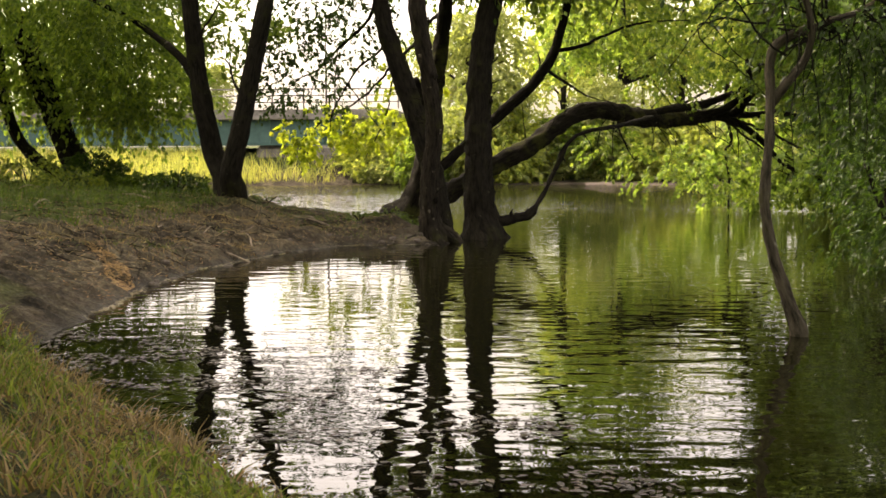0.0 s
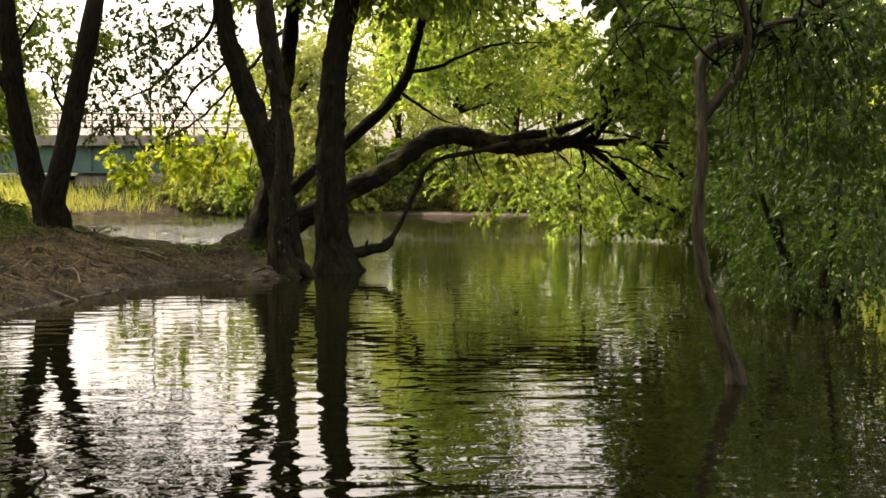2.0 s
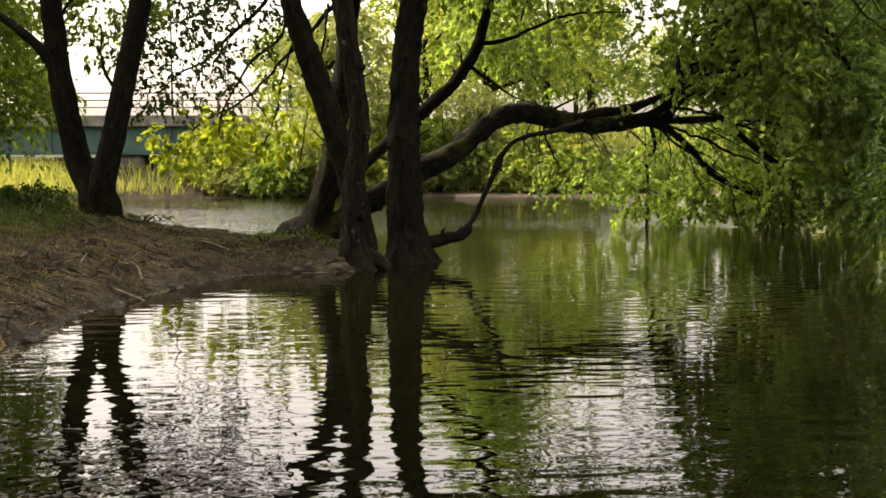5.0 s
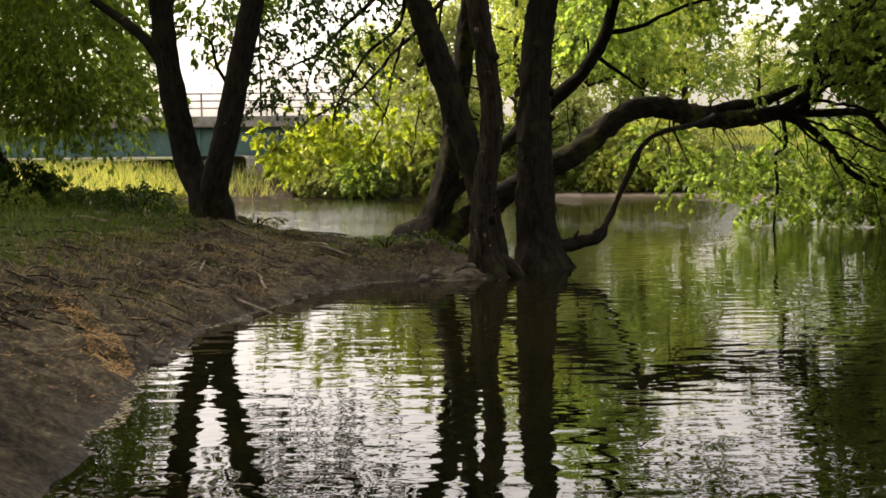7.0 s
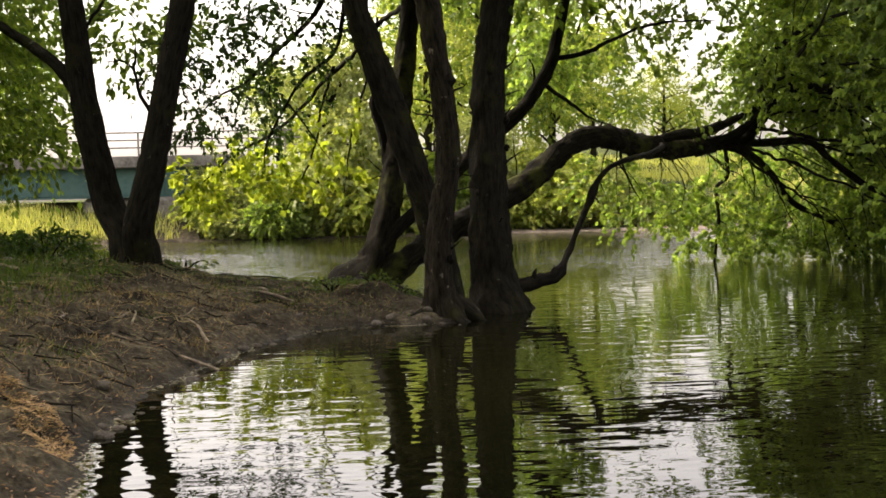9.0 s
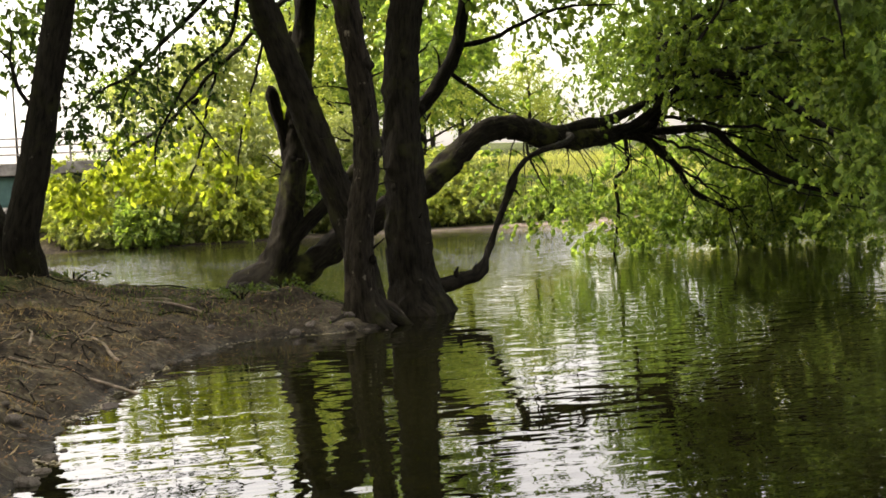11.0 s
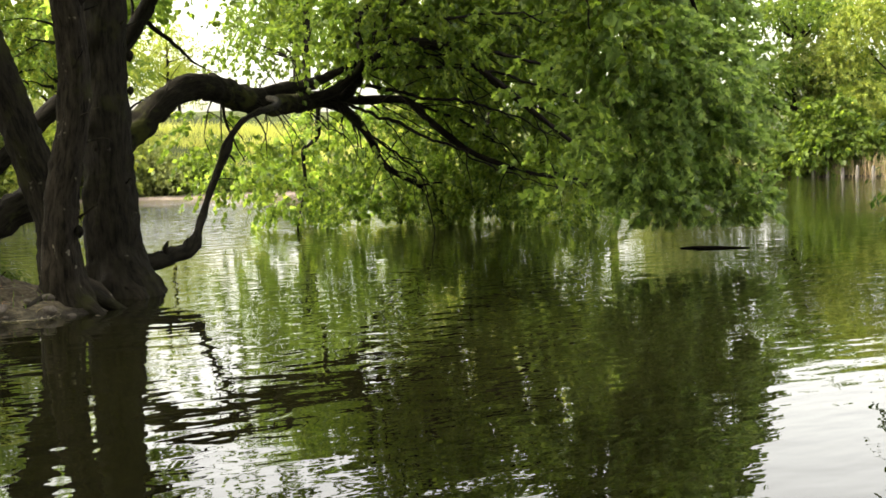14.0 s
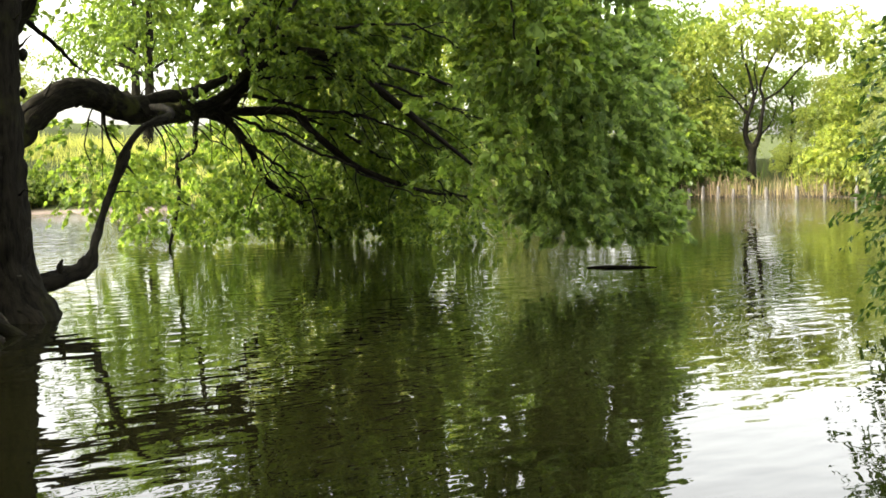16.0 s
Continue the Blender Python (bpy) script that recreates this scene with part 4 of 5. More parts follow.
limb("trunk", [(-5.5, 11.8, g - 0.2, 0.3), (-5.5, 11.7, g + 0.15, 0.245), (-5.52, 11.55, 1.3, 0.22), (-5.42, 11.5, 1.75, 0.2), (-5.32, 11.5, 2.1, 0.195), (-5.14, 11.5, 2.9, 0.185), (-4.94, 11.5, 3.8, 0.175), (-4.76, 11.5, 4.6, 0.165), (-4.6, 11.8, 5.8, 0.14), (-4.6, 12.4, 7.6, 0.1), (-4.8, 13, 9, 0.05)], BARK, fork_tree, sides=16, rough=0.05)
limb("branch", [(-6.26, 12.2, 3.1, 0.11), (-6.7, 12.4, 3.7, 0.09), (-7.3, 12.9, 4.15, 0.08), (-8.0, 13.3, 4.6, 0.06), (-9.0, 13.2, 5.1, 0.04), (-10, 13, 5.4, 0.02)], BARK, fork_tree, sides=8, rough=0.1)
limbs("twig", [[(-5.2, 11.5, 2.75, .035), (-5.42, 11.5, 3.1, .028), (-5.5, 11.5, 3.45, .02), (-5.6, 11.5, 3.6, .014), (-5.9, 11.5, 3.62, .007)], [(-5.5, 11.5, 3.45, .016), (-5.45, 11.5, 3.8, .01), (-5.5, 11.5, 4.2, .005)], [(-6.38, 12.2, 4.0, .03), (-6.0, 12.1, 4.5, .02), (-5.7, 12.0, 5.0, .01)]], BARK, fork_tree, wander=0.015)
foliage("crown", [(-6.5, 14, 8.2, 2.6, 2.2, 1.9, 1.2), (-9.0, 13.4, 5.6, 1.8, 1.3, 1.0, 1.2), (-4.6, 14, 8.0, 2.0, 1.8, 1.6, 1), (-5.8, 13.8, 4.4, .8, .5, .45, .3), (-8.6, 13.6, 4.3, 1.2, 1.0, .6, .7), (-6.5, 12.6, 8.0, 3.4, 2.8, 1.6, 1.2)], 1700, 14, 0.13, 0.7, LEAF, fork_tree, 0.5, 0.55)

# trees further along the bank
def bank_tree(x, y, lean, blobs, n, label, stems):
    g = ground_at(x, y)
    t = tree((x, y, g - 0.1), label)
    for s in stems:
        limb("trunk", s, BARK, t, sides=12, rough=0.06, ridges=0.08)
    foliage("crown", blobs, n, 12, 0.15, 0.9, LEAF, t, 0.5, 0.55)
    return t


g = ground_at(-10.4, 17.2)
bank_tree(-10.4, 17.2, 0, [(-11.4, 17, 4.6, 1.6, 1.5, 1.1, 1), (-9.4, 16.6, 5.2, 1.6, 1.5, 1.1, 1), (-12.5, 17, 5.8, 2.4, 2, 1.6, 1.4), (-10.2, 16.4, 7.4, 2.4, 1.9, 1.5, 1.2), (-8.6, 16.6, 3.3, 1.1, 1.0, .7, .9), (-9.6, 16.5, 3.0, 0.9, 0.9, .5, .4), (-13, 17, 3.4, 1.6, 1.3, .9, .8), (-9.8, 18.4, 4.2, 1.5, 1.4, 1.0, 1.2), (-11.2, 18.6, 3.5, 1.4, 1.3, .8, 1.0), (-8.4, 16.3, 5.6, 1.2, 1.0, .9, .8)], 3000, "leaning dark alder on the grassy bank",
          [[(-10.35, 17.2, g - .2, .42), (-10.45, 17.1, g + .2, .37), (-10.8, 17, 1.85, .31), (-11.25, 17, 3.0, .29), (-11.65, 17, 4.1, .26), (-12.0, 17, 5.0, .21), (-12.3, 17, 6.2, .12), (-12.4, 17.1, 7.6, .06)],
           [(-11.0, 17.0, g + .3, .17), (-11.6, 17, 1.6, .15), (-12.1, 17, 2.2, .14), (-12.4, 17, 3.2, .13), (-12.5, 17, 4.6, .1), (-12.8, 17, 6, .05)]])
g = ground_at(-14.5, 15)
bank_tree(-14.5, 15, 0, [(-14.5, 15, 4.4, 2.4, 2, 1.6, 1.2), (-16, 15.5, 6, 3, 2.4, 2, 1.4), (-12.2, 15.5, 6.6, 2.2, 2, 1.6, 1.0), (-14.6, 15.5, 2.8, 1.8, 1.4, .8, .7)], 1500, "bushy alder on the grassy bank",
          [[(-14.5, 15, g - .2, .4), (-14.55, 15, g + .5, .27), (-14.8, 15, 2.6, .22), (-15, 15.1, 4.2, .17), (-14.8, 15.2, 6.4, .08)]])

# the thin tree in the water
thin_tree = thing("alder_tree", (2.78, -1, -0.1), "thin crooked young alder standing in the shallows", "tree", "trees on the bank")
limb("trunk", [(2.8, -1, -0.4, 0.1), (2.78, -1, 0.02, 0.085), (2.7, -1, 0.28, 0.064), (2.54, -1, 0.74, 0.056), (2.44, -1, 1.28, 0.051), (2.48, -0.95, 1.82, 0.047), (2.51, -0.85, 2.27, 0.046), (2.52, -0.75, 2.6, 0.05), (2.66, -0.65, 2.82, 0.05),
               (3.1, -0.6, 2.98, 0.046), (3.52, -0.5, 3.14, 0.04), (4.2, -0.4, 3.6, 0.018)], BARK_GREY, thin_tree, sides=12, step=0.05, rough=0.1)
limb("stem", [(2.52, -0.8, 2.2, 0.05), (2.7, -0.85, 2.45, 0.046), (2.84, -0.9, 2.67, 0.04), (2.83, -1.0, 3.0, 0.032), (2.6, -1.1, 3.6, 0.022), (2.3, -1.2, 4.4, 0.01)], BARK_GREY, thin_tree, sides=8, step=0.06, rough=0.1)
rows = []
for k in range(16):
    a = np.array((2.6, -0.8, 2.65)) + rng.uniform(0, 1) * np.array((1.2, .3, .5))
    b = a + np.array((rng.uniform(-1.2, 1.3), rng.uniform(-.7, .7), rng.uniform(-.1, .9)))
    c = b + np.array((rng.uniform(-.6, .9), rng.uniform(-.4, .4), rng.uniform(-.8, .4)))
    rows.append([(*a, .014), (*((a + b) / 2 + rng.normal(0, .06, 3)), .01), (*b, .008), (*c, .003)])
for k in range(22):   # thin twigs hanging in arcs
    a = np.array((2.7, -0.75, 2.75)) + rng.uniform(0, 1) * np.array((1.5, .3, .45))
    d = np.array((rng.normal(.15, .35), rng.normal(0, .3), 0))
    l = rng.uniform(.5, 1.3)
    rows.append([(*a, .011), (*(a + d * .5 + (0, 0, .05)), .009), (*(a + d * .9 + (0, 0, -l * .35)), .007), (*(a + d * 1.1 + (0, 0, -l * .7)), .005), (*(a + d + (0, 0, -l)), .003)])
limbs("twig", rows, BARK, thin_tree, wander=0.01, step=0.07)
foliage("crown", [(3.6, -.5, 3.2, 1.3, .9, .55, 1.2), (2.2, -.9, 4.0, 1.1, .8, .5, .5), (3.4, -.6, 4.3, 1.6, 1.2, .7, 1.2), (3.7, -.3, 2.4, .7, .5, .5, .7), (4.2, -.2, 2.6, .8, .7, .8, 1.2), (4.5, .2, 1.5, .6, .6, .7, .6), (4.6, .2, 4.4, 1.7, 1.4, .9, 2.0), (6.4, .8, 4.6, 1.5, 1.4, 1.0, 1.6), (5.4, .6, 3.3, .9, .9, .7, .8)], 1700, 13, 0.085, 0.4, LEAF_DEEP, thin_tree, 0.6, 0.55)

# willow bush rising from the water
bush = thing("willow_bush", (5.7, 4.5, 0), "dark willow bush growing out of the water", "bush")
for row in [[(5.7 + dx, 4.5 + dy, -.3, .07), (5.7 + dx * 2, 4.5 + dy * 2, .5, .055), (5.7 + dx * 4, 4.5 + dy * 3, 1.3, .035), (5.7 + dx * 6, 4.5 + dy * 4, 2.3, .012)] for dx, dy in ((-.15, .05), (.1, .1), (.02, -.15), (.2, -.05), (-.08, .2))]:
    limb("stem", row, BARK, bush, sides=7)
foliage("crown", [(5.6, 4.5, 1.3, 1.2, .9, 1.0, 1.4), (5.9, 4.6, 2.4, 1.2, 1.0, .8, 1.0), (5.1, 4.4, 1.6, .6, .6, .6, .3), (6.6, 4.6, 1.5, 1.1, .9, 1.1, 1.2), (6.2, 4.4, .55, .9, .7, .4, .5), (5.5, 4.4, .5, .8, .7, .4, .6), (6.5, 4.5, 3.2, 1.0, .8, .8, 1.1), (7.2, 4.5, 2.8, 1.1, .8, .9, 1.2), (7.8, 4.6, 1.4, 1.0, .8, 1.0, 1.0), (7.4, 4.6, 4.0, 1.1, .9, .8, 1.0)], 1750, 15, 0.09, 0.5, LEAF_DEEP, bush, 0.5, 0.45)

# drifting log
drift = thing("log", (8.67, 11.77, 0), "thin dark log lying low in the water", "log")
limb("body", [(8.27, 12.15, .0, .012), (8.45, 11.98, .012, .026), (8.7, 11.75, .012, .024), (8.9, 11.55, .006, .018), (9.02, 11.42, .0, .01)], BARK, drift, sides=8)


# ---- far bank ----
def far_tree_model(seed, mat, tall, wide, clear, label):
    """A broad tree of the given height: trunk with limbs, and a crown of many small leafy sprays."""
    r = np.random.default_rng(seed)
    t = thing("broadleaf_tree", (0, 0, 0), label, "tree", "trees on the far bank")
    limb("trunk", [(0, 0, -.4, .34), (0, 0, .3, .26), (.1, 0, clear, .22), (.2, .1, tall * .55, .15), (.1, 0, tall * .9, .04)], BARK, t, sides=9, step=0.3)
    rows, blobs = [], []
    for k in range(11):
        a, h = r.uniform(0, 6.28), clear + (tall * 0.75 - clear) * r.uniform(0, 1)
        l = wide * r.uniform(.5, 1) * (1.15 - 0.5 * h / tall)
        e = np.array((math.cos(a) * l, math.sin(a) * l, h + r.uniform(.3, 1.6)))
        rows.append([(.1, 0, h - .4, .1), (e[0] * .5, e[1] * .5, (h + e[2]) / 2 - .1, .06), (*e, .02)])
        blobs.append((*e, wide * .42, wide * .42, tall * .12, 1))
        blobs.append((e[0] * .55, e[1] * .55, e[2] + tall * .08, wide * .36, wide * .36, tall * .1, .8))
    blobs.append((0, 0, tall * .88, wide * .4, wide * .4, tall * .12, 1.2))
    for row in rows:
        limb("limb", row, BARK, t, sides=6, step=0.3)
    foliage("crown", blobs, 1150, 13, 0.21, 0.8, mat, t, 0.4, 0.75)
    return t


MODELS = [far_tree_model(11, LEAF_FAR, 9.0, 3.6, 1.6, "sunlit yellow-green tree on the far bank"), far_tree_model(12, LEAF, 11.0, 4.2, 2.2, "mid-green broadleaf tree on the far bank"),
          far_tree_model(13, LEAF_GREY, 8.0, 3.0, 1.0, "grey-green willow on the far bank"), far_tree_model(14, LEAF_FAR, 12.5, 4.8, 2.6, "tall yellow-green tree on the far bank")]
for m in MODELS:
    m.matrix_basis = pose(0, 0, 0)
SPOTS = [(0, -6.0, 52.5, .45), (2, -2.0, 51.6, 1.05), (0, .6, 53.2, 1.2), (3, 3.4, 58, .95), (1, 6.4, 56.5, 1.12), (3, 10.2, 60, 1.02), (1, 14, 66, .7), (2, -7.6, 53.0, .42), (0, -3.9, 53.4, .75), (0, 9.6, 62, .7), (1, 5, 70, 1.0), (3, 12, 96, .8), (1, 20, 100, .85),
         (0, 29, 96, 1.4), (1, 37, 90, 1.3), (3, 46, 82, 1.3), (1, 55, 72, 1.3), (0, 27, 55, .9), (3, 31, 52, .9), (0, 35.5, 48.5, .85), (1, 39, 47, .95), (2, 38.4, 46.4, .8), (1, 45, 44, .8), (0, 48.5, 37, .6), (1, 54, 44, .45), (2, 50, 31, .7), (0, 53, 26, .6),
         (3, 58, 24, 1.0), (0, 60, 12, 1.0), (1, 68, 5, 1.1), (1, -34, 74, .8), (0, -44, 70, .8), (3, -58, 76, .9), (2, -24, 84, .8), (0, -14, 96, .75), (1, -5, 90, .8), (2, 5.4, 51.8, .6), (0, 12.4, 52, .45), (0, 50.5, 42.5, .6), (1, 49.2, 44.4, .7), (2, 54.3, 46, .6), (1, 57.1, 43.1, .42), (2, 55.2, 39.2, .55), (1, 55.6, 36.2, .4), (2, 45.6, 43.4, .75), (1, 60, 40, .45), (1, 16.5, 76, .65), (3, 22, 78, .6), (1, 27.5, 68, 1.1), (0, 33, 62, 1.5), (3, 39, 58, 1.2)]
used = set()
for k, (which, x, y, s) in enumerate(SPOTS):
    m = pose(x, y, ground_at(x, y) - 0.1, 0, 0, (k * 67) % 360) @ Matrix.Diagonal((s, s, s * (0.94 + 0.12 * ((k * 37) % 10) / 10), 1))
    if which in used:
        copy_thing(MODELS[which], m)
    else:
        used.add(which)
        MODELS[which].matrix_basis = m

# the broad oak beside the reeds
oak_at = (46.95, 38.35)
gz = ground_at(*oak_at)
oak = thing("broadleaf_tree", (*oak_at, gz), "broad oak with forked trunk standing behind reeds", "tree", "trees on the far bank")


def by_oak(side, z, back=0.0):
    """A point beside the oak: metres along the bank, height, metres inland."""
    return (oak_at[0] + side * .603 + back * .798, oak_at[1] - side * .798 + back * .603, z)


limb("trunk", [(*by_oak(0, gz - .3), .5), (*by_oak(0, gz + .4), .3), (*by_oak(.05, 2.0), .25), (*by_oak(.03, 2.7), .26)], BARK, oak, sides=10, step=.2)
for row in ([(.0, 2.4, .26), (-.28, 3.2, .19), (-.15, 4.2, .16), (.12, 5.0, .14), (-.1, 6.2, .1), (-.5, 7.6, .06), (-.4, 9.0, .03)], [(.1, 2.4, .24), (.38, 3.1, .19), (.5, 4.0, .16), (.62, 4.9, .13), (.45, 5.8, .1), (1.1, 7.2, .07), (1.9, 8.6, .03)],
            [(.12, 5.0, .09), (.3, 5.6, .08), (.15, 6.6, .05), (.4, 7.6, .02)], [(.62, 4.9, .11), (1.5, 5.5, .09), (2.4, 6.5, .07), (3.8, 7.8, .03)],
            [(-.15, 4.2, .1), (-.8, 5.0, .08), (-1.7, 6.0, .06), (-2.6, 7.4, .02)], [(-.8, 5.0, .06), (-1.6, 5.2, .05), (-2.4, 5.0, .03), (-3.2, 5.3, .015)], [(.38, 3.1, .08), (.9, 3.6, .06), (1.2, 4.4, .04), (1.3, 5.4, .015)]):
    limb("limb", [(*by_oak(s, z, .3 * math.sin(s * 2 + z)), r * .66) for s, z, r in row], BARK, oak, sides=8, step=.2)
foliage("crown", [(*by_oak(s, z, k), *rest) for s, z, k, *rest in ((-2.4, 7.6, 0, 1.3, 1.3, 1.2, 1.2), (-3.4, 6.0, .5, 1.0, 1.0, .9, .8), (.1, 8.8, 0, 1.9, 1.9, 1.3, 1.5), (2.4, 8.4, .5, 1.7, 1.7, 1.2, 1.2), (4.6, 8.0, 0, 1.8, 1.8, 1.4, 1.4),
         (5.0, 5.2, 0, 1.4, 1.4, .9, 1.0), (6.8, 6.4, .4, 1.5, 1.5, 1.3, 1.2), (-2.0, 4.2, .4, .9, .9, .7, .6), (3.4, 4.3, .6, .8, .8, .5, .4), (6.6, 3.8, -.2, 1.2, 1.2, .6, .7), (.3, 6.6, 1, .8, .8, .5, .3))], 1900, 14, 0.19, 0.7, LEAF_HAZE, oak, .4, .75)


bent = thing("broadleaf_tree", by_oak(2.6, ground_at(*by_oak(2.6, 0)[:2])), "thin bent tree leaning over the reeds", "tree", "trees on the far bank")
limb("trunk", [(*by_oak(2.5, .1), .1), (*by_oak(2.55, 1.2), .085), (*by_oak(2.65, 2.1), .08), (*by_oak(3.4, 2.55), .075), (*by_oak(4.6, 3.1), .06), (*by_oak(6.2, 3.9), .02)], BARK, bent, sides=7, step=.2)
limb("limb", [(*by_oak(2.65, 2.1), .06), (*by_oak(3.6, 1.95), .05), (*by_oak(4.8, 1.8), .03), (*by_oak(5.8, 1.5), .012)], BARK, bent, sides=6, step=.2)
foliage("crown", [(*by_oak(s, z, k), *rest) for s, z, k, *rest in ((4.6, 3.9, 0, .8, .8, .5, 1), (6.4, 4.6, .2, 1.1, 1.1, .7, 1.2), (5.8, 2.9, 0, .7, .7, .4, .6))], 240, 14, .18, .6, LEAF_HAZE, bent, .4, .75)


def shrub_model(seed, mat, label):
    t = thing("shrub", (0, 0, 0), label, "shrub", "shrubs on the far bank")
    for row in [[(dx * .1, dy * .1, -.2, .05), (dx * .4, dy * .4, .6, .035), (dx, dy, 1.5, .01)] for dx, dy in ((.6, .1), (-.5, .3), (.1, -.6), (-.2, .5))]:
        limb("stem", row, BARK, t, sides=5, step=.3)
    foliage("crown", [(0, 0, .9, 1.2, 1.1, .8, 1.5), (.8, .2, .7, .9, .8, .6, 1), (-.8, -.1, .75, .9, .8, .65, 1), (.1, 0, 1.6, .8, .8, .6, .8)], 900, 14, 0.15, 0.5, mat, t, .4, .75)
    return t


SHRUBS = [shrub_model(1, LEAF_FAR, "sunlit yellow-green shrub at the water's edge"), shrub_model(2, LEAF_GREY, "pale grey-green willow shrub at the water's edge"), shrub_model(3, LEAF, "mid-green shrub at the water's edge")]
used = set()
sr = np.random.default_rng(5)
edge = [(-7.4, 52.3), (-6.2, 51.4), (-5.0, 50.9), (-3.9, 50.6), (-2.7, 50.4), (-1.4, 50.8), (-.2, 51.2), (1.2, 51.8), (2.6, 52.0), (4.0, 52.6), (5.6, 51.8), (7.2, 51.4), (8.8, 51.2), (10.4, 50.6), (12.0, 50), (13.8, 49.4), (15.6, 49.2),
        (18.2, 49.6), (24.4, 49), (27, 48.6), (29.4, 47.8), (32, 46.6), (34.4, 45), (37.0, 46), (48.4, 34), (49.4, 31), (41.6, 45), (44.6, 41.2), (50.4, 28)]
for k, (x, y) in enumerate(edge):
    w = (0, 1, 1, 2, 1, 0)[k % 6]
    s = sr.uniform(.8, 1.45) * (.5 if 13 < x < 23 else 1)
    m = pose(x, y, ground_at(x, y) - .05, 0, 0, sr.uniform(0, 360)) @ Matrix.Diagonal((s, s, s * sr.uniform(.8, 1.2), 1))
    if w in used:
        copy_thing(SHRUBS[w], m)
    else:
        used.add(w)
        SHRUBS[w].matrix_basis = m

# ---- bridge ----
bridge = thing("bridge", (-12, 53, 0), "low road bridge with green steel girder and pale railing", "bridge")


def box(name, lo, hi, mat, parent, label=""):
    bm = bmesh.new()
    bmesh.ops.create_cube(bm, size=1.0)
    a, b = Vector(lo), Vector(hi)
    for v in bm.verts:
        v.co = Vector(((a[i] + b[i]) / 2 + v.co[i] * (b[i] - a[i]) for i in range(3))) - parent.location
    bmesh.ops.bevel(bm, geom=bm.edges[:], offset=min((b - a)[:]) * 0.08, segments=1, affect="EDGES")
    me = bpy.data.meshes.new(name)
    bm.to_mesh(me)
    bm.free()
    me.materials.append(mat)
    return part(name, me, parent, label)


BY, BX0, BX1 = 53.0, -75.0, -6.0
girder = box("girder", (BX0, BY, 2.15), (BX1, BY + .5, 3.45), STEEL, bridge, "green steel girder")
box("girder", (BX0, BY + 5.5, 2.15), (BX1, BY + 6, 3.45), STEEL, bridge)
box("flange", (BX0, BY - .15, 2.08), (BX1, BY + .65, 2.16), STEEL, bridge).parent = girder
box("deck", (BX0, BY - .5, 3.45), (BX1, BY + 6.5, 4.0), CONCRETE, bridge, "grey concrete deck")
for k in range(24):
    x = BX1 - 1.0 - k * 2.9
    box("stiffener", (x, BY - .12, 2.17), (x + .1, BY, 3.44), STEEL, bridge).parent = girder
box("pier", (-13.6, BY + .2, -.5), (-11.2, BY + 5.8, 2.08), CONCRETE, bridge, "stained concrete pier")
box("abutment", (-10.5, BY - .3, -.3), (-5.5, BY + 6.3, 2.08), CONCRETE, bridge)
box("pier", (-36, BY + .2, -.5), (-34, BY + 5.8, 2.08), CONCRETE, bridge)
handrail = box("handrail", (BX0, BY - .4, 5.05), (BX1 + 4, BY - .33, 5.12), RAIL, bridge, "grey painted railing")
for z in (4.35, 4.7):
    box("rail", (BX0, BY - .4, z), (BX1 + 4, BY - .33, z + .07), RAIL, bridge).parent = handrail
for k in range(42):
    x = BX1 + 3.6 - k * 1.7
    box("railing_post", (x, BY - .42, 4.0), (x + .09, BY - .32, 5.08), RAIL, bridge).parent = handrail
lamp = thing("street_lamp", (-9.9, 54.5, 4.0), "slim dark lamp post on the bridge", "lamp")
limb("pole", [(-9.9, 54.5, 3.9, .07), (-9.9, 54.5, 6.0, .05), (-9.9, 54.5, 9.2, .04)], BARK, lamp, sides=8, step=.5, rough=0)
head = limb("lamp_head", [(-9.9, 54.5, 9.15, .05), (-9.9, 54.1, 9.3, .07), (-9.9, 53.6, 9.35, .1), (-9.9, 53.2, 9.33, .05)], BARK, lamp, sides=8, step=.2, rough=0)
box("lens", (-9.97, 53.25, 9.2), (-9.83, 53.7, 9.26), RAIL, lamp).parent = head

# ---- reeds and posts ----
post = thing("mooring_post", (43.15, 40.24, 0), "weathered pale wooden post in the water", "post", "row of posts before the reeds")
limb("body", [(43.15, 40.24, -.4, .1), (43.15, 40.24, .2, .1), (43.15, 40.24, .5, .08), (43.15, 40.24, .55, .06)], POST, post, sides=8, step=.2, rough=.05)
reed_rng = np.random.default_rng(21)
for k, (x, y) in enumerate([(43.69, 38.83), (44.24, 37.37), (44.83, 35.81), (45.35, 34.45), (45.83, 33.2), (46.35, 31.83), (42.6, 41.6), (42.9, 40.9), (43.4, 39.5), (44.0, 38.1), (44.5, 36.6), (46.9, 30.4), (47.4, 29.0)]):
    copy_thing(post, pose(x, y, reed_rng.uniform(-.12, .1), reed_rng.uniform(-3, 3), reed_rng.uniform(-3, 3), k * 40))


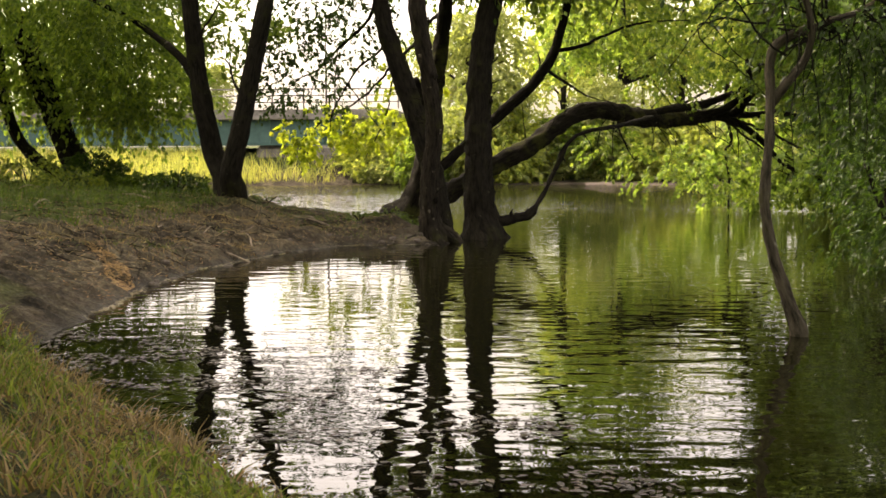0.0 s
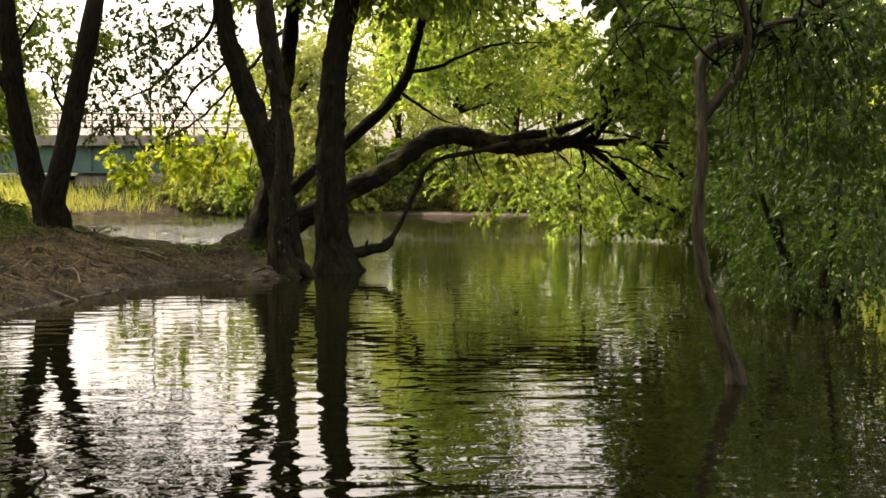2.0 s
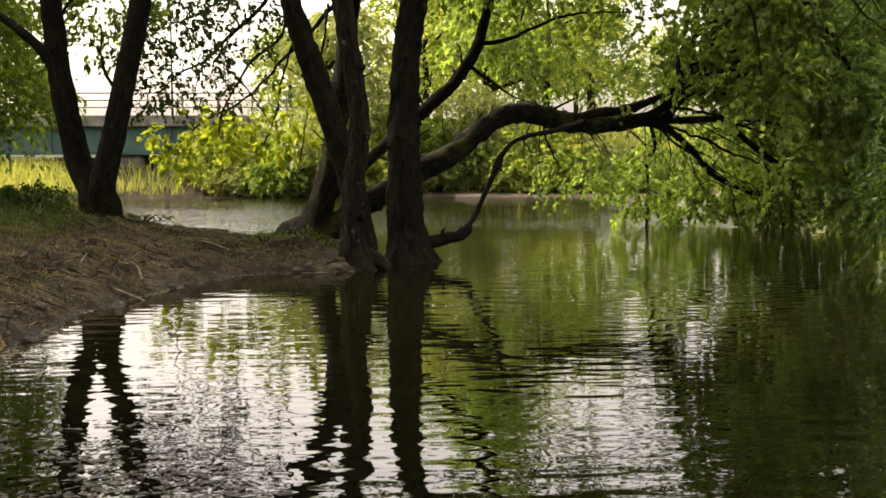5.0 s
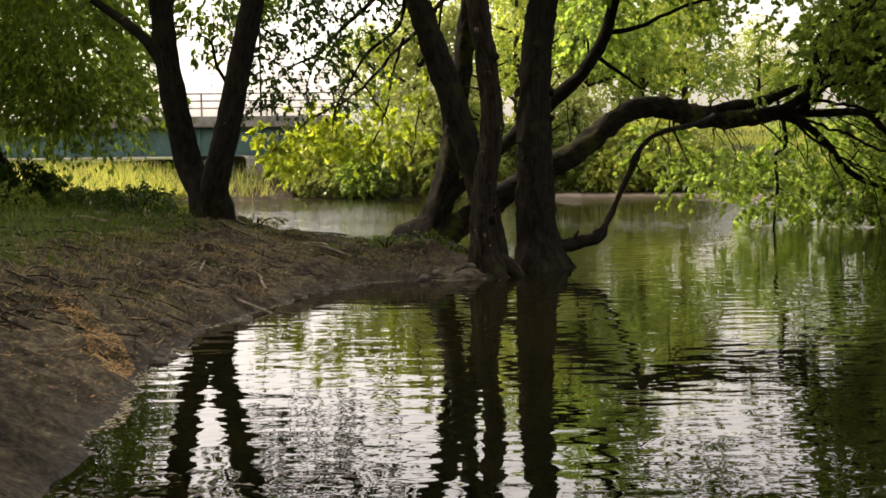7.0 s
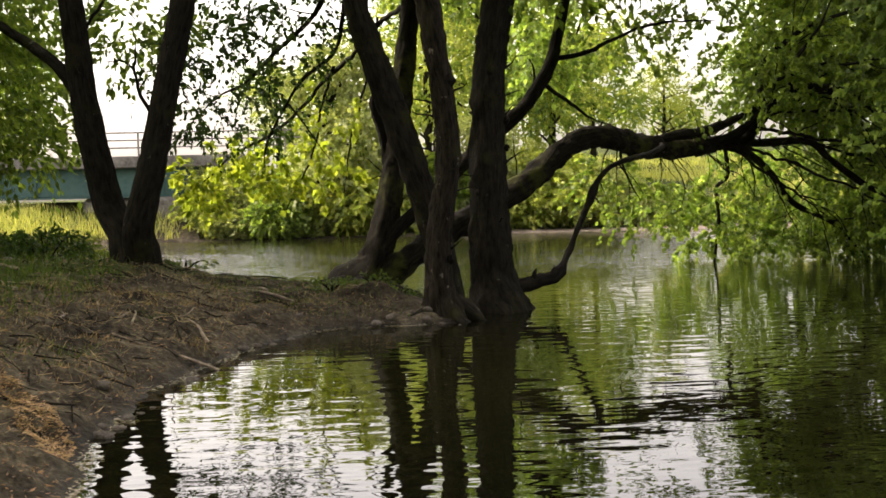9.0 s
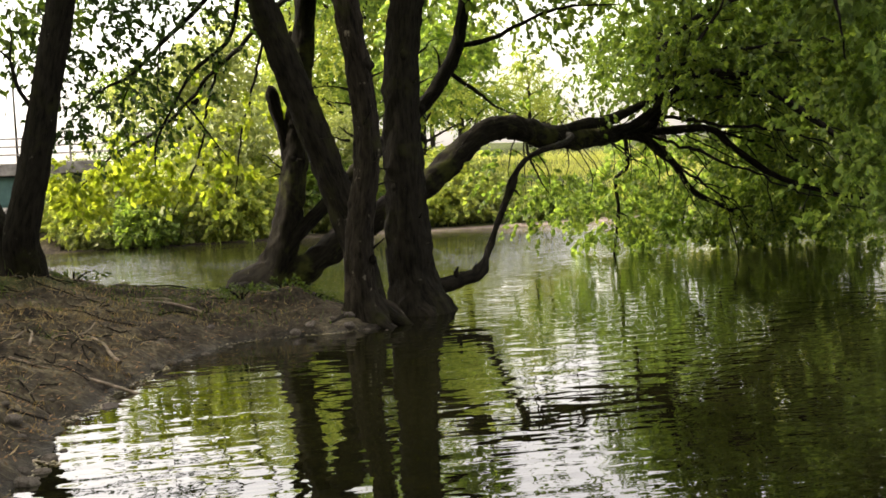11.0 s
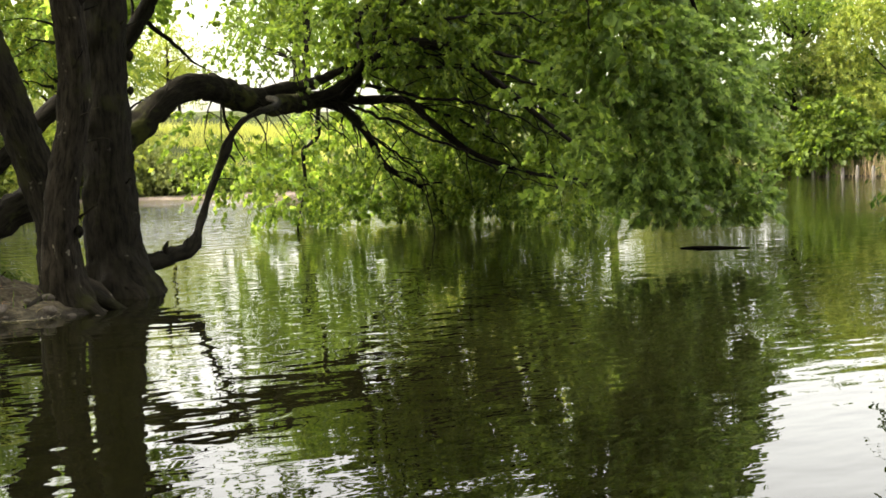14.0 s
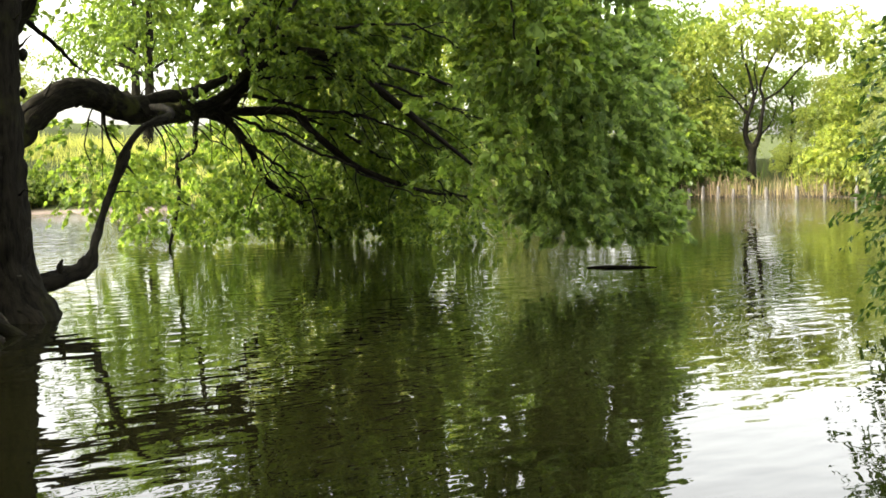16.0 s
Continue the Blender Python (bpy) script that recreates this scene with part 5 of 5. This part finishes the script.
def blades(x, y, z, ln, wd, lean, seed):
    """Narrow bent blades of grass or reed, three triangles each."""
    r = np.random.default_rng(seed)
    n = len(x)
    p = np.stack([x, y, z], 1)
    a = r.uniform(0, 6.283, n)
    side = np.stack([np.cos(a), np.sin(a), np.zeros(n)], 1) * (wd * r.uniform(.6, 1.3, n))[:, None]
    b = r.uniform(0, 6.283, n)
    out = np.stack([np.cos(b), np.sin(b), np.zeros(n)], 1) * (lean * r.uniform(.2, 1.4, n) * ln)[:, None]
    up = np.array([0, 0, 1.0]) * (ln * r.uniform(.8, 1.1, n))[:, None]
    mid = p + up * .6 + out * .35
    v = np.stack([p - side, p + side, mid + side * .7, mid - side * .7, p + up * .93 + out], 1).reshape(-1, 3)
    k = np.arange(n)[:, None] * 5
    f = np.concatenate([k + np.array([[0, 1, 2]]), k + np.array([[0, 2, 3]]), k + np.array([[3, 2, 4]])])
    return v, f


def sward(name, n, xr, yr, ln, wd, lean, mat, seed, label, category, keep, patch=1.3):
    """Grass scattered on the ground where keep(near, far, x, y) holds, thinner between patches."""
    r = np.random.default_rng(seed)
    x, y = r.uniform(*xr, n), r.uniform(*yr, n)
    z, near, far = height(x, y)
    ok = keep(near, far, x, y) & (waves(x, y, patch, seed) + r.normal(0, .5, n) > -.15)
    x, y, z = x[ok], y[ok], z[ok]
    v, f = blades(x, y, z - .01, ln * r.uniform(.4, 1.2, len(x)), wd, lean, seed + 1)
    return tagged(new(name, mesh_of(name, v, f, mat, False)), label, category, kind="stuff")


DEAD = leaf_material("dead_grass", (0.09, 0.064, 0.036), (0.32, 0.23, 0.12), .25, .6)
sward("grass", 34000, (-6, -.6), (-8.5, -1.4), .17, .008, .9, GRASS_NEAR, 31, "short green grass on the near bank", "grass", lambda n, f, x, y: n > .4)
sward("dry_grass", 26000, (-6, -.3), (-8.5, -1.6), .15, .006, 1.5, DEAD, 32, "dry straw-coloured grass at the near water's edge", "grass", lambda n, f, x, y: (n > -.05) & (n < 1.5), 2.2)
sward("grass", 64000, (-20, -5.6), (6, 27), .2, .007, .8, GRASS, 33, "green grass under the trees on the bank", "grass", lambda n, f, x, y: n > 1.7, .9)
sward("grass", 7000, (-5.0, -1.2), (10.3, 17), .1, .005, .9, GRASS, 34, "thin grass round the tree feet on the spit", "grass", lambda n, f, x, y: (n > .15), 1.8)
sward("dry_grass", 4200, (-11, -3.2), (4, 16), .12, .0035, 2.2, STRAW, 35, "dead grass and stems on the earth bank", "grass", lambda n, f, x, y: (n > .5) & (n < 2.4), 1.7)
sward("grass", 26000, (-34, -9), (46.5, 53), .7, .016, .6, MEADOW, 36, "long grass on the bank below the bridge, sunlight put into its colour", "grass", lambda n, f, x, y: f > .3, .6)
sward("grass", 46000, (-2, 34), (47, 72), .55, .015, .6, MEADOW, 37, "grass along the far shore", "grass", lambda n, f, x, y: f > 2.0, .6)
sward("reeds", 15000, (37, 52), (22, 46), 1.25, .016, .25, REED, 38, "pale dry reeds along the far water's edge", "reeds", lambda n, f, x, y: (f > -.25) & (f < 2.2), 1.1)
sward("reeds", 3000, (38, 52), (22, 45), 2.3, .016, .3, GRASS, 39, "green reeds among the dry ones", "reeds", lambda n, f, x, y: (f > .4) & (f < 2.6), 1.4)


def litter(name, n, xr, yr, size, mat, seed, label, keep, slim=.3):
    """Flat dead leaves and chips lying on the ground."""
    r = np.random.default_rng(seed)
    x, y = r.uniform(*xr, n), r.uniform(*yr, n)
    z, near, far = height(x, y)
    ok = keep(near, x, y)
    p = np.stack([x, y, z + .008], 1)[ok]
    m = len(p)
    a = r.uniform(0, 6.283, m)
    d = np.stack([np.cos(a), np.sin(a), r.normal(0, .25, m)], 1)
    s = np.stack([-np.sin(a), np.cos(a), r.normal(0, .25, m)], 1)
    l = (size * r.uniform(.5, 1.6, m))[:, None]
    v = np.stack([p - d * l, p + s * l * slim, p + d * l, p - s * l * slim], 1).reshape(-1, 3)
    v[:, 2] = np.maximum(v[:, 2], np.repeat(p[:, 2] - .004, 4))
    return tagged(new(name, mesh_of(name, v, np.arange(m * 4).reshape(m, 4), mat, False)), label, "leaf litter", kind="stuff")


BROWN = leaf_material("dead_leaf", (0.05, 0.032, 0.019), (0.3, 0.18, 0.094), .15, .7)
litter("leaf_litter", 34000, (-13, -2), (1, 17), .024, BROWN, 41, "brown dead leaves strewn over the earth bank", lambda n, x, y: n > .03)
litter("straw_litter", 13000, (-12, -2.2), (1, 16), .085, STRAW, 42, "pale broken straw lying on the earth bank", lambda n, x, y: (n > .08) & (waves(x, y, 2.3, 42) + .4 * waves(x, y, 6.1, 46) > .05), .06)
litter("leaf_litter", 6000, (-6, -.6), (-8.5, -1.2), .03, BROWN, 43, "brown dead leaves on the near bank", lambda n, x, y: n > .02)
# sun patch on the bank, painted as a strip of bright dry leaves
DRY_SUNLIT = leaf_material("dry_leaf_sunlit", (0.22, 0.135, 0.07), (0.62, 0.42, 0.22), .2, .6)
litter("leaf_litter", 13000, (-5.85, -4.5), (2.3, 4.0), .018, DRY_SUNLIT, 49, "dry orange-brown leaves painting the sun patch on the earth bank", lambda n, x, y: (n > .04) & (np.abs((x + 5.72) * .856 + (y - 4.1) * .518 + .1 * waves(x, y, 4, 50)) < .2))
SODDEN = leaf_material("sodden_leaf", (0.012, 0.009, 0.006), (0.06, 0.042, 0.026), .1, .3)
r = np.random.default_rng(44)   # sodden leaves and bits afloat in the shallows
x, y = r.uniform(-4.4, 1.4, 17000), r.uniform(-8.8, -.4, 17000)
off = -height(x, y)[1]
ok = (off > .05) & (off < 2.4) & (waves(x, y, 3.2, 45) + r.normal(0, .3, len(x)) + .4 * waves(x, y, 9, 46) + .55 - .45 * off > .4)
x, y = x[ok], y[ok]
a, l = r.uniform(0, 6.283, len(x)), r.uniform(.012, .05, len(x))
c, s, h = np.cos(a) * l, np.sin(a) * l, np.full(len(x), .006)
v = np.stack([np.stack([x - c, y - s, h], 1), np.stack([x - s * .5, y + c * .5, h + .006], 1), np.stack([x + c, y + s, h], 1), np.stack([x + s * .5, y - c * .5, h + .004], 1)], 1).reshape(-1, 3)
tagged(new("floating_leaves", mesh_of("floating_leaves", v, np.arange(len(x) * 4).reshape(-1, 4), SODDEN, False)), "dark sodden leaves and bits floating in the shallows", "leaf litter", kind="stuff")

# pale bits along the waterline, standing in for the sky's sheen on wet mud
SHEEN_BITS = leaf_material("scum", (0.1, 0.085, 0.06), (0.42, 0.38, 0.31), .2, .5)
r = np.random.default_rng(47)
x, y = r.uniform(-5.6, -1.6, 60000), r.uniform(0, 11, 60000)
z, near, far = height(x, y)
ok = (near > -.07 + .06 * waves(x, y, 5, 48)) & (near < .02) & (waves(x, y, 2.7, 49) + r.normal(0, .3, len(x)) > .1)
x, y, z = x[ok], y[ok], np.maximum(z[ok], 0)
a, l = r.uniform(0, 6.283, len(x)), r.uniform(.008, .03, len(x))
c, s, h = np.cos(a) * l, np.sin(a) * l, z + .004
v = np.stack([np.stack([x - c, y - s, h], 1), np.stack([x - s * .6, y + c * .6, h + .005], 1), np.stack([x + c, y + s, h], 1), np.stack([x + s * .6, y - c * .6, h + .003], 1)], 1).reshape(-1, 3)
tagged(new("sheen_line", mesh_of("sheen_line", v, np.arange(len(x) * 4).reshape(-1, 4), SHEEN_BITS, False)), "pale bits painting the sky's sheen along the waterline", "scum", kind="stuff")

# dead twigs poking out of the shallows
for k, (x, y) in enumerate(((-1.35, -5.9), (-2.2, -4.1))):
    st = thing("stick", (x, y, 0), "dark wet twig poking out of the shallows", "stick", "twigs in the shallows")
    limb("wood", [(x - .1, y, -.08, .012), (x, y + .03, .04, .011), (x + .05, y + .05, .08, .008), (x + .03, y + .07, .12, .004)], BARK, st, sides=5, step=.05, rough=.15)

# sticks and branches lying on the bank
stick_rng = np.random.default_rng(51)
for k in range(70):
    x, y = stick_rng.uniform(-10.5, -3.6), stick_rng.uniform(3.5, 15)
    z, near, far = height(np.array([x]), np.array([y]))
    if near[0] < .25:
        continue
    a, l, r = stick_rng.uniform(0, 3.14), stick_rng.uniform(.3, 1.3), stick_rng.uniform(.008, .022)
    pts = []
    for u in (-.5, -.15, .2, .5):
        px, py = x + math.cos(a) * l * u + stick_rng.normal(0, .04), y + math.sin(a) * l * u + stick_rng.normal(0, .04)
        pts.append((px, py, ground_at(px, py) + r * (.8 + stick_rng.uniform(0, 1.5)), r * (1.1 - .6 * (u + .5))))
    st = thing("stick", (x, y, float(z[0])), "bare grey-brown stick lying on the bank", "stick", "sticks on the bank")
    limb("wood", pts, WOOD, st, sides=6, step=.12, rough=.12)

# tangle of thin dead twigs and rootlets on the earth bank
tangle = thing("twig_litter", (-6, 8, .5), "tangled thin dead twigs and rootlets on the earth bank", "twigs", kind="stuff")
rows = []
for k in range(900):
    cx, cy = stick_rng.uniform(-10.5, -2.4), stick_rng.uniform(2.5, 16)
    if height(np.array([cx]), np.array([cy]))[1][0] < .2:
        continue
    a, l, r = stick_rng.uniform(0, 6.28), stick_rng.uniform(.12, .5), stick_rng.uniform(.003, .009)
    row = []
    for u in (-.5, 0, .5):
        px, py = cx + math.cos(a) * l * u + stick_rng.normal(0, .03), cy + math.sin(a) * l * u + stick_rng.normal(0, .03)
        row.append((px, py, ground_at(px, py) + r + max(0, stick_rng.normal(.01, .02)), r))
    rows.append(row)
limbs("twig", rows, BARK_PALE, tangle, sides=4, step=.15)

# ragged tussocks of dead grass along the bank
tus_rng = np.random.default_rng(57)
for mat, count, label in ((DEAD, 80, "ragged tussocks of dead brown grass on the bank"), (GRASS, 34, "small tussocks of green grass on the bank"), (STRAW, 46, "pale tussocks of dry straw on the bank")):
    x, y = [], []
    for k in range(count):
        cx, cy, w = tus_rng.uniform(-9.5, -2.6), tus_rng.uniform(4, 16), tus_rng.uniform(.12, .34)
        near = height(np.array([cx]), np.array([cy]))[1][0]
        if .18 < near < 2.8:
            x.append(cx + tus_rng.normal(0, w, 110))
            y.append(cy + tus_rng.normal(0, w, 110))
    x, y = np.concatenate(x), np.concatenate(y)
    v, f = blades(x, y, height(x, y)[0] - .01, tus_rng.uniform(.03, .1, len(x)), .004, 1.5, 500 + count)
    tagged(new("tussocks", mesh_of("tussocks", v, f, mat, False)), label, "grass", kind="stuff")

# pebbles along the waterline
stone_rng = np.random.default_rng(61)
bm = bmesh.new()
bmesh.ops.create_icosphere(bm, subdivisions=2, radius=1.0)
for v in bm.verts:
    v.co *= 1 + .16 * noise.noise(v.co * 1.7)
    v.co.z *= .6
pebble = bpy.data.meshes.new("stone")
bm.to_mesh(pebble)
bm.free()
pebble.materials.append(STONE)
SHORE = LEFT_LAND[14:22]
for k in range(45):
    i = stone_rng.integers(0, len(SHORE) - 1)
    u = stone_rng.uniform()
    x = SHORE[i][0] * (1 - u) + SHORE[i + 1][0] * u + stone_rng.normal(0, .16)
    y = SHORE[i][1] * (1 - u) + SHORE[i + 1][1] * u + stone_rng.normal(0, .16)
    s = stone_rng.uniform(.025, .075)
    z = ground_at(x, y)
    if z < -.06:
        continue
    st = tagged(new("stone", pebble), "small grey stone at the water's edge", "stone", "stones along the waterline")
    st.matrix_basis = pose(x, y, z + s * .2, stone_rng.uniform(-15, 15), stone_rng.uniform(-15, 15), stone_rng.uniform(0, 360)) @ Matrix.Diagonal((s, s * stone_rng.uniform(.7, 1.3), s, 1))

# undergrowth on the spit
def undergrowth(x, y, w, h, n, mat, label, size=.085):
    z = ground_at(x, y)
    t = thing("bush", (x, y, z), label, "bush", "bushes on the bank")
    for k in range(4):
        a = k * 1.6
        limb("stem", [(x, y, z - .05, .02), (x + math.cos(a) * w * .3, y + math.sin(a) * w * .3, z + h * .5, .014), (x + math.cos(a) * w * .6, y + math.sin(a) * w * .6, z + h * .9, .005)], BARK, t, sides=5, step=.15)
    foliage("leaves", [(x, y, z + h * .45, w, w * .8, h * .5, 1)], n, 11, size, .28 if size > .06 else .14, mat, t, .35, .55, floor=z)


undergrowth(-9.9, 16.3, .62, .95, 420, LEAF_DEEP, "dark dense bush at the foot of a tree")
undergrowth(-9.6, 16.9, .5, .6, 200, LEAF_DEEP, "dark dense bush at the foot of a tree")
undergrowth(-8.1, 14.6, .8, .4, 260, GRASS, "low leafy undergrowth on the bank")
undergrowth(-7.2, 13.6, .6, .55, 190, LEAF_DEEP, "low leafy undergrowth on the bank")
undergrowth(-7.3, 15.2, .7, .5, 200, GRASS_NEAR, "low leafy undergrowth on the bank")
undergrowth(-11.2, 15.4, 1.0, .7, 240, GRASS_NEAR, "low leafy undergrowth on the bank")
undergrowth(-12.6, 14, 1.2, .8, 240, GRASS_NEAR, "low leafy undergrowth on the bank")
undergrowth(-9.4, 13.2, .7, .35, 150, GRASS_NEAR, "low leafy undergrowth on the bank")
for x, y, w in ((-5.0, 12.6, .4), (-2.6, 13.2, .35), (-2.9, 12.2, .25), (-3.4, 14.4, .4), (-2.2, 12.7, .25), (-3.9, 13.2, .35), (-4.6, 13.9, .4), (-2.3, 11.6, .3), (-1.9, 12.0, .25), (-2.9, 11.3, .25), (-2.5, 12.4, .35)):
    undergrowth(x, y, w, .12, 36, GRASS, "low dull green weeds at the foot of the trees", .045)

# leafy weeds on the near bank
wr = np.random.default_rng(71)
x, y = wr.uniform(-7, -.4, 24000), wr.uniform(-9.2, -1.6, 24000)
z, near, far = height(x, y)
ok = (near > .4) & (waves(x, y, 1.9, 72) + wr.normal(0, .3, len(x)) > .05)
at = np.stack([x, y, z + wr.uniform(.01, .12, len(x))], 1)[ok]
v, f = leaves(at, np.stack([wr.normal(0, .8, len(at)), wr.normal(0, .8, len(at)), wr.uniform(.1, .8, len(at))], 1), .04, .55, 0.0)
tagged(new("weeds", mesh_of("weeds", v, f, GRASS_NEAR, False)), "low broad-leaved green weeds on the near bank", "weeds", kind="stuff")

# unseen woods behind and beside the path, added to shade bank and water
def wood_tree(seed, label):
    r = np.random.default_rng(seed)
    t = thing("broadleaf_tree", (0, 0, 0), label, "tree", "woods round the bay")
    limb("trunk", [(0, 0, -.4, .45), (0, 0, .4, .32), (.1, .1, 5, .26), (.2, 0, 9, .18), (.1, 0, 13, .05)], BARK, t, sides=10, step=.4)
    blobs = []
    for k in range(9):
        a, h, l = k * .7 + r.uniform(-.2, .2), 6.5 + r.uniform(0, 3), r.uniform(2.2, 4.2)
        limb("limb", [(.1, .1, h - 1.2, .13), (math.cos(a) * l * .5, math.sin(a) * l * .5, h, .08), (math.cos(a) * l, math.sin(a) * l, h + .9, .03)], BARK, t, sides=6, step=.4)
        blobs.append((math.cos(a) * l, math.sin(a) * l, h + 1.2, 2.0, 2.0, 1.3, 1))
    blobs.append((0, 0, 11.5, 3.4, 3.4, 1.8, 2.4))
    foliage("crown", blobs, 800, 10, .36, 1.2, LEAF, t, .4, .6)
    return t


wood = wood_tree(81, "tall unseen alder added to shade the bank")
UNSEEN_WOODS = [(-8.4, 1.6), (-6.4, -9.6), (-10.5, -2.8), (-8, -13), (-1.5, -18), (5.5, -16), (-15.3, 13.0), (-16.5, -11.5), (-18, -.8), (-19.8, 5.6), (-14, -19), (-7, -23), (1, -26), (10, -22), (16, -21), (24, -24), (-22, -4), (-21, -15), (-25, 5), (33, -26), (42, -28), (-8.6, -5.4)]
for k, (x, y) in enumerate(UNSEEN_WOODS):
    s = 1.0 + .15 * math.sin(k * 2.1)
    m = pose(x, y, ground_at(x, y) - .1, 0, 0, k * 77 % 360) @ Matrix.Diagonal((s, s, s, 1))
    if k:
        copy_thing(wood, m)
    else:
        wood.matrix_basis = m
# one more unseen tree, placed to shade the bank round the sunlit strip
copy_thing(wood, pose(-17.2, 9.1, .8, 0, 0, 14) @ Matrix.Diagonal((1.03, 1.03, 1.03, 1)))
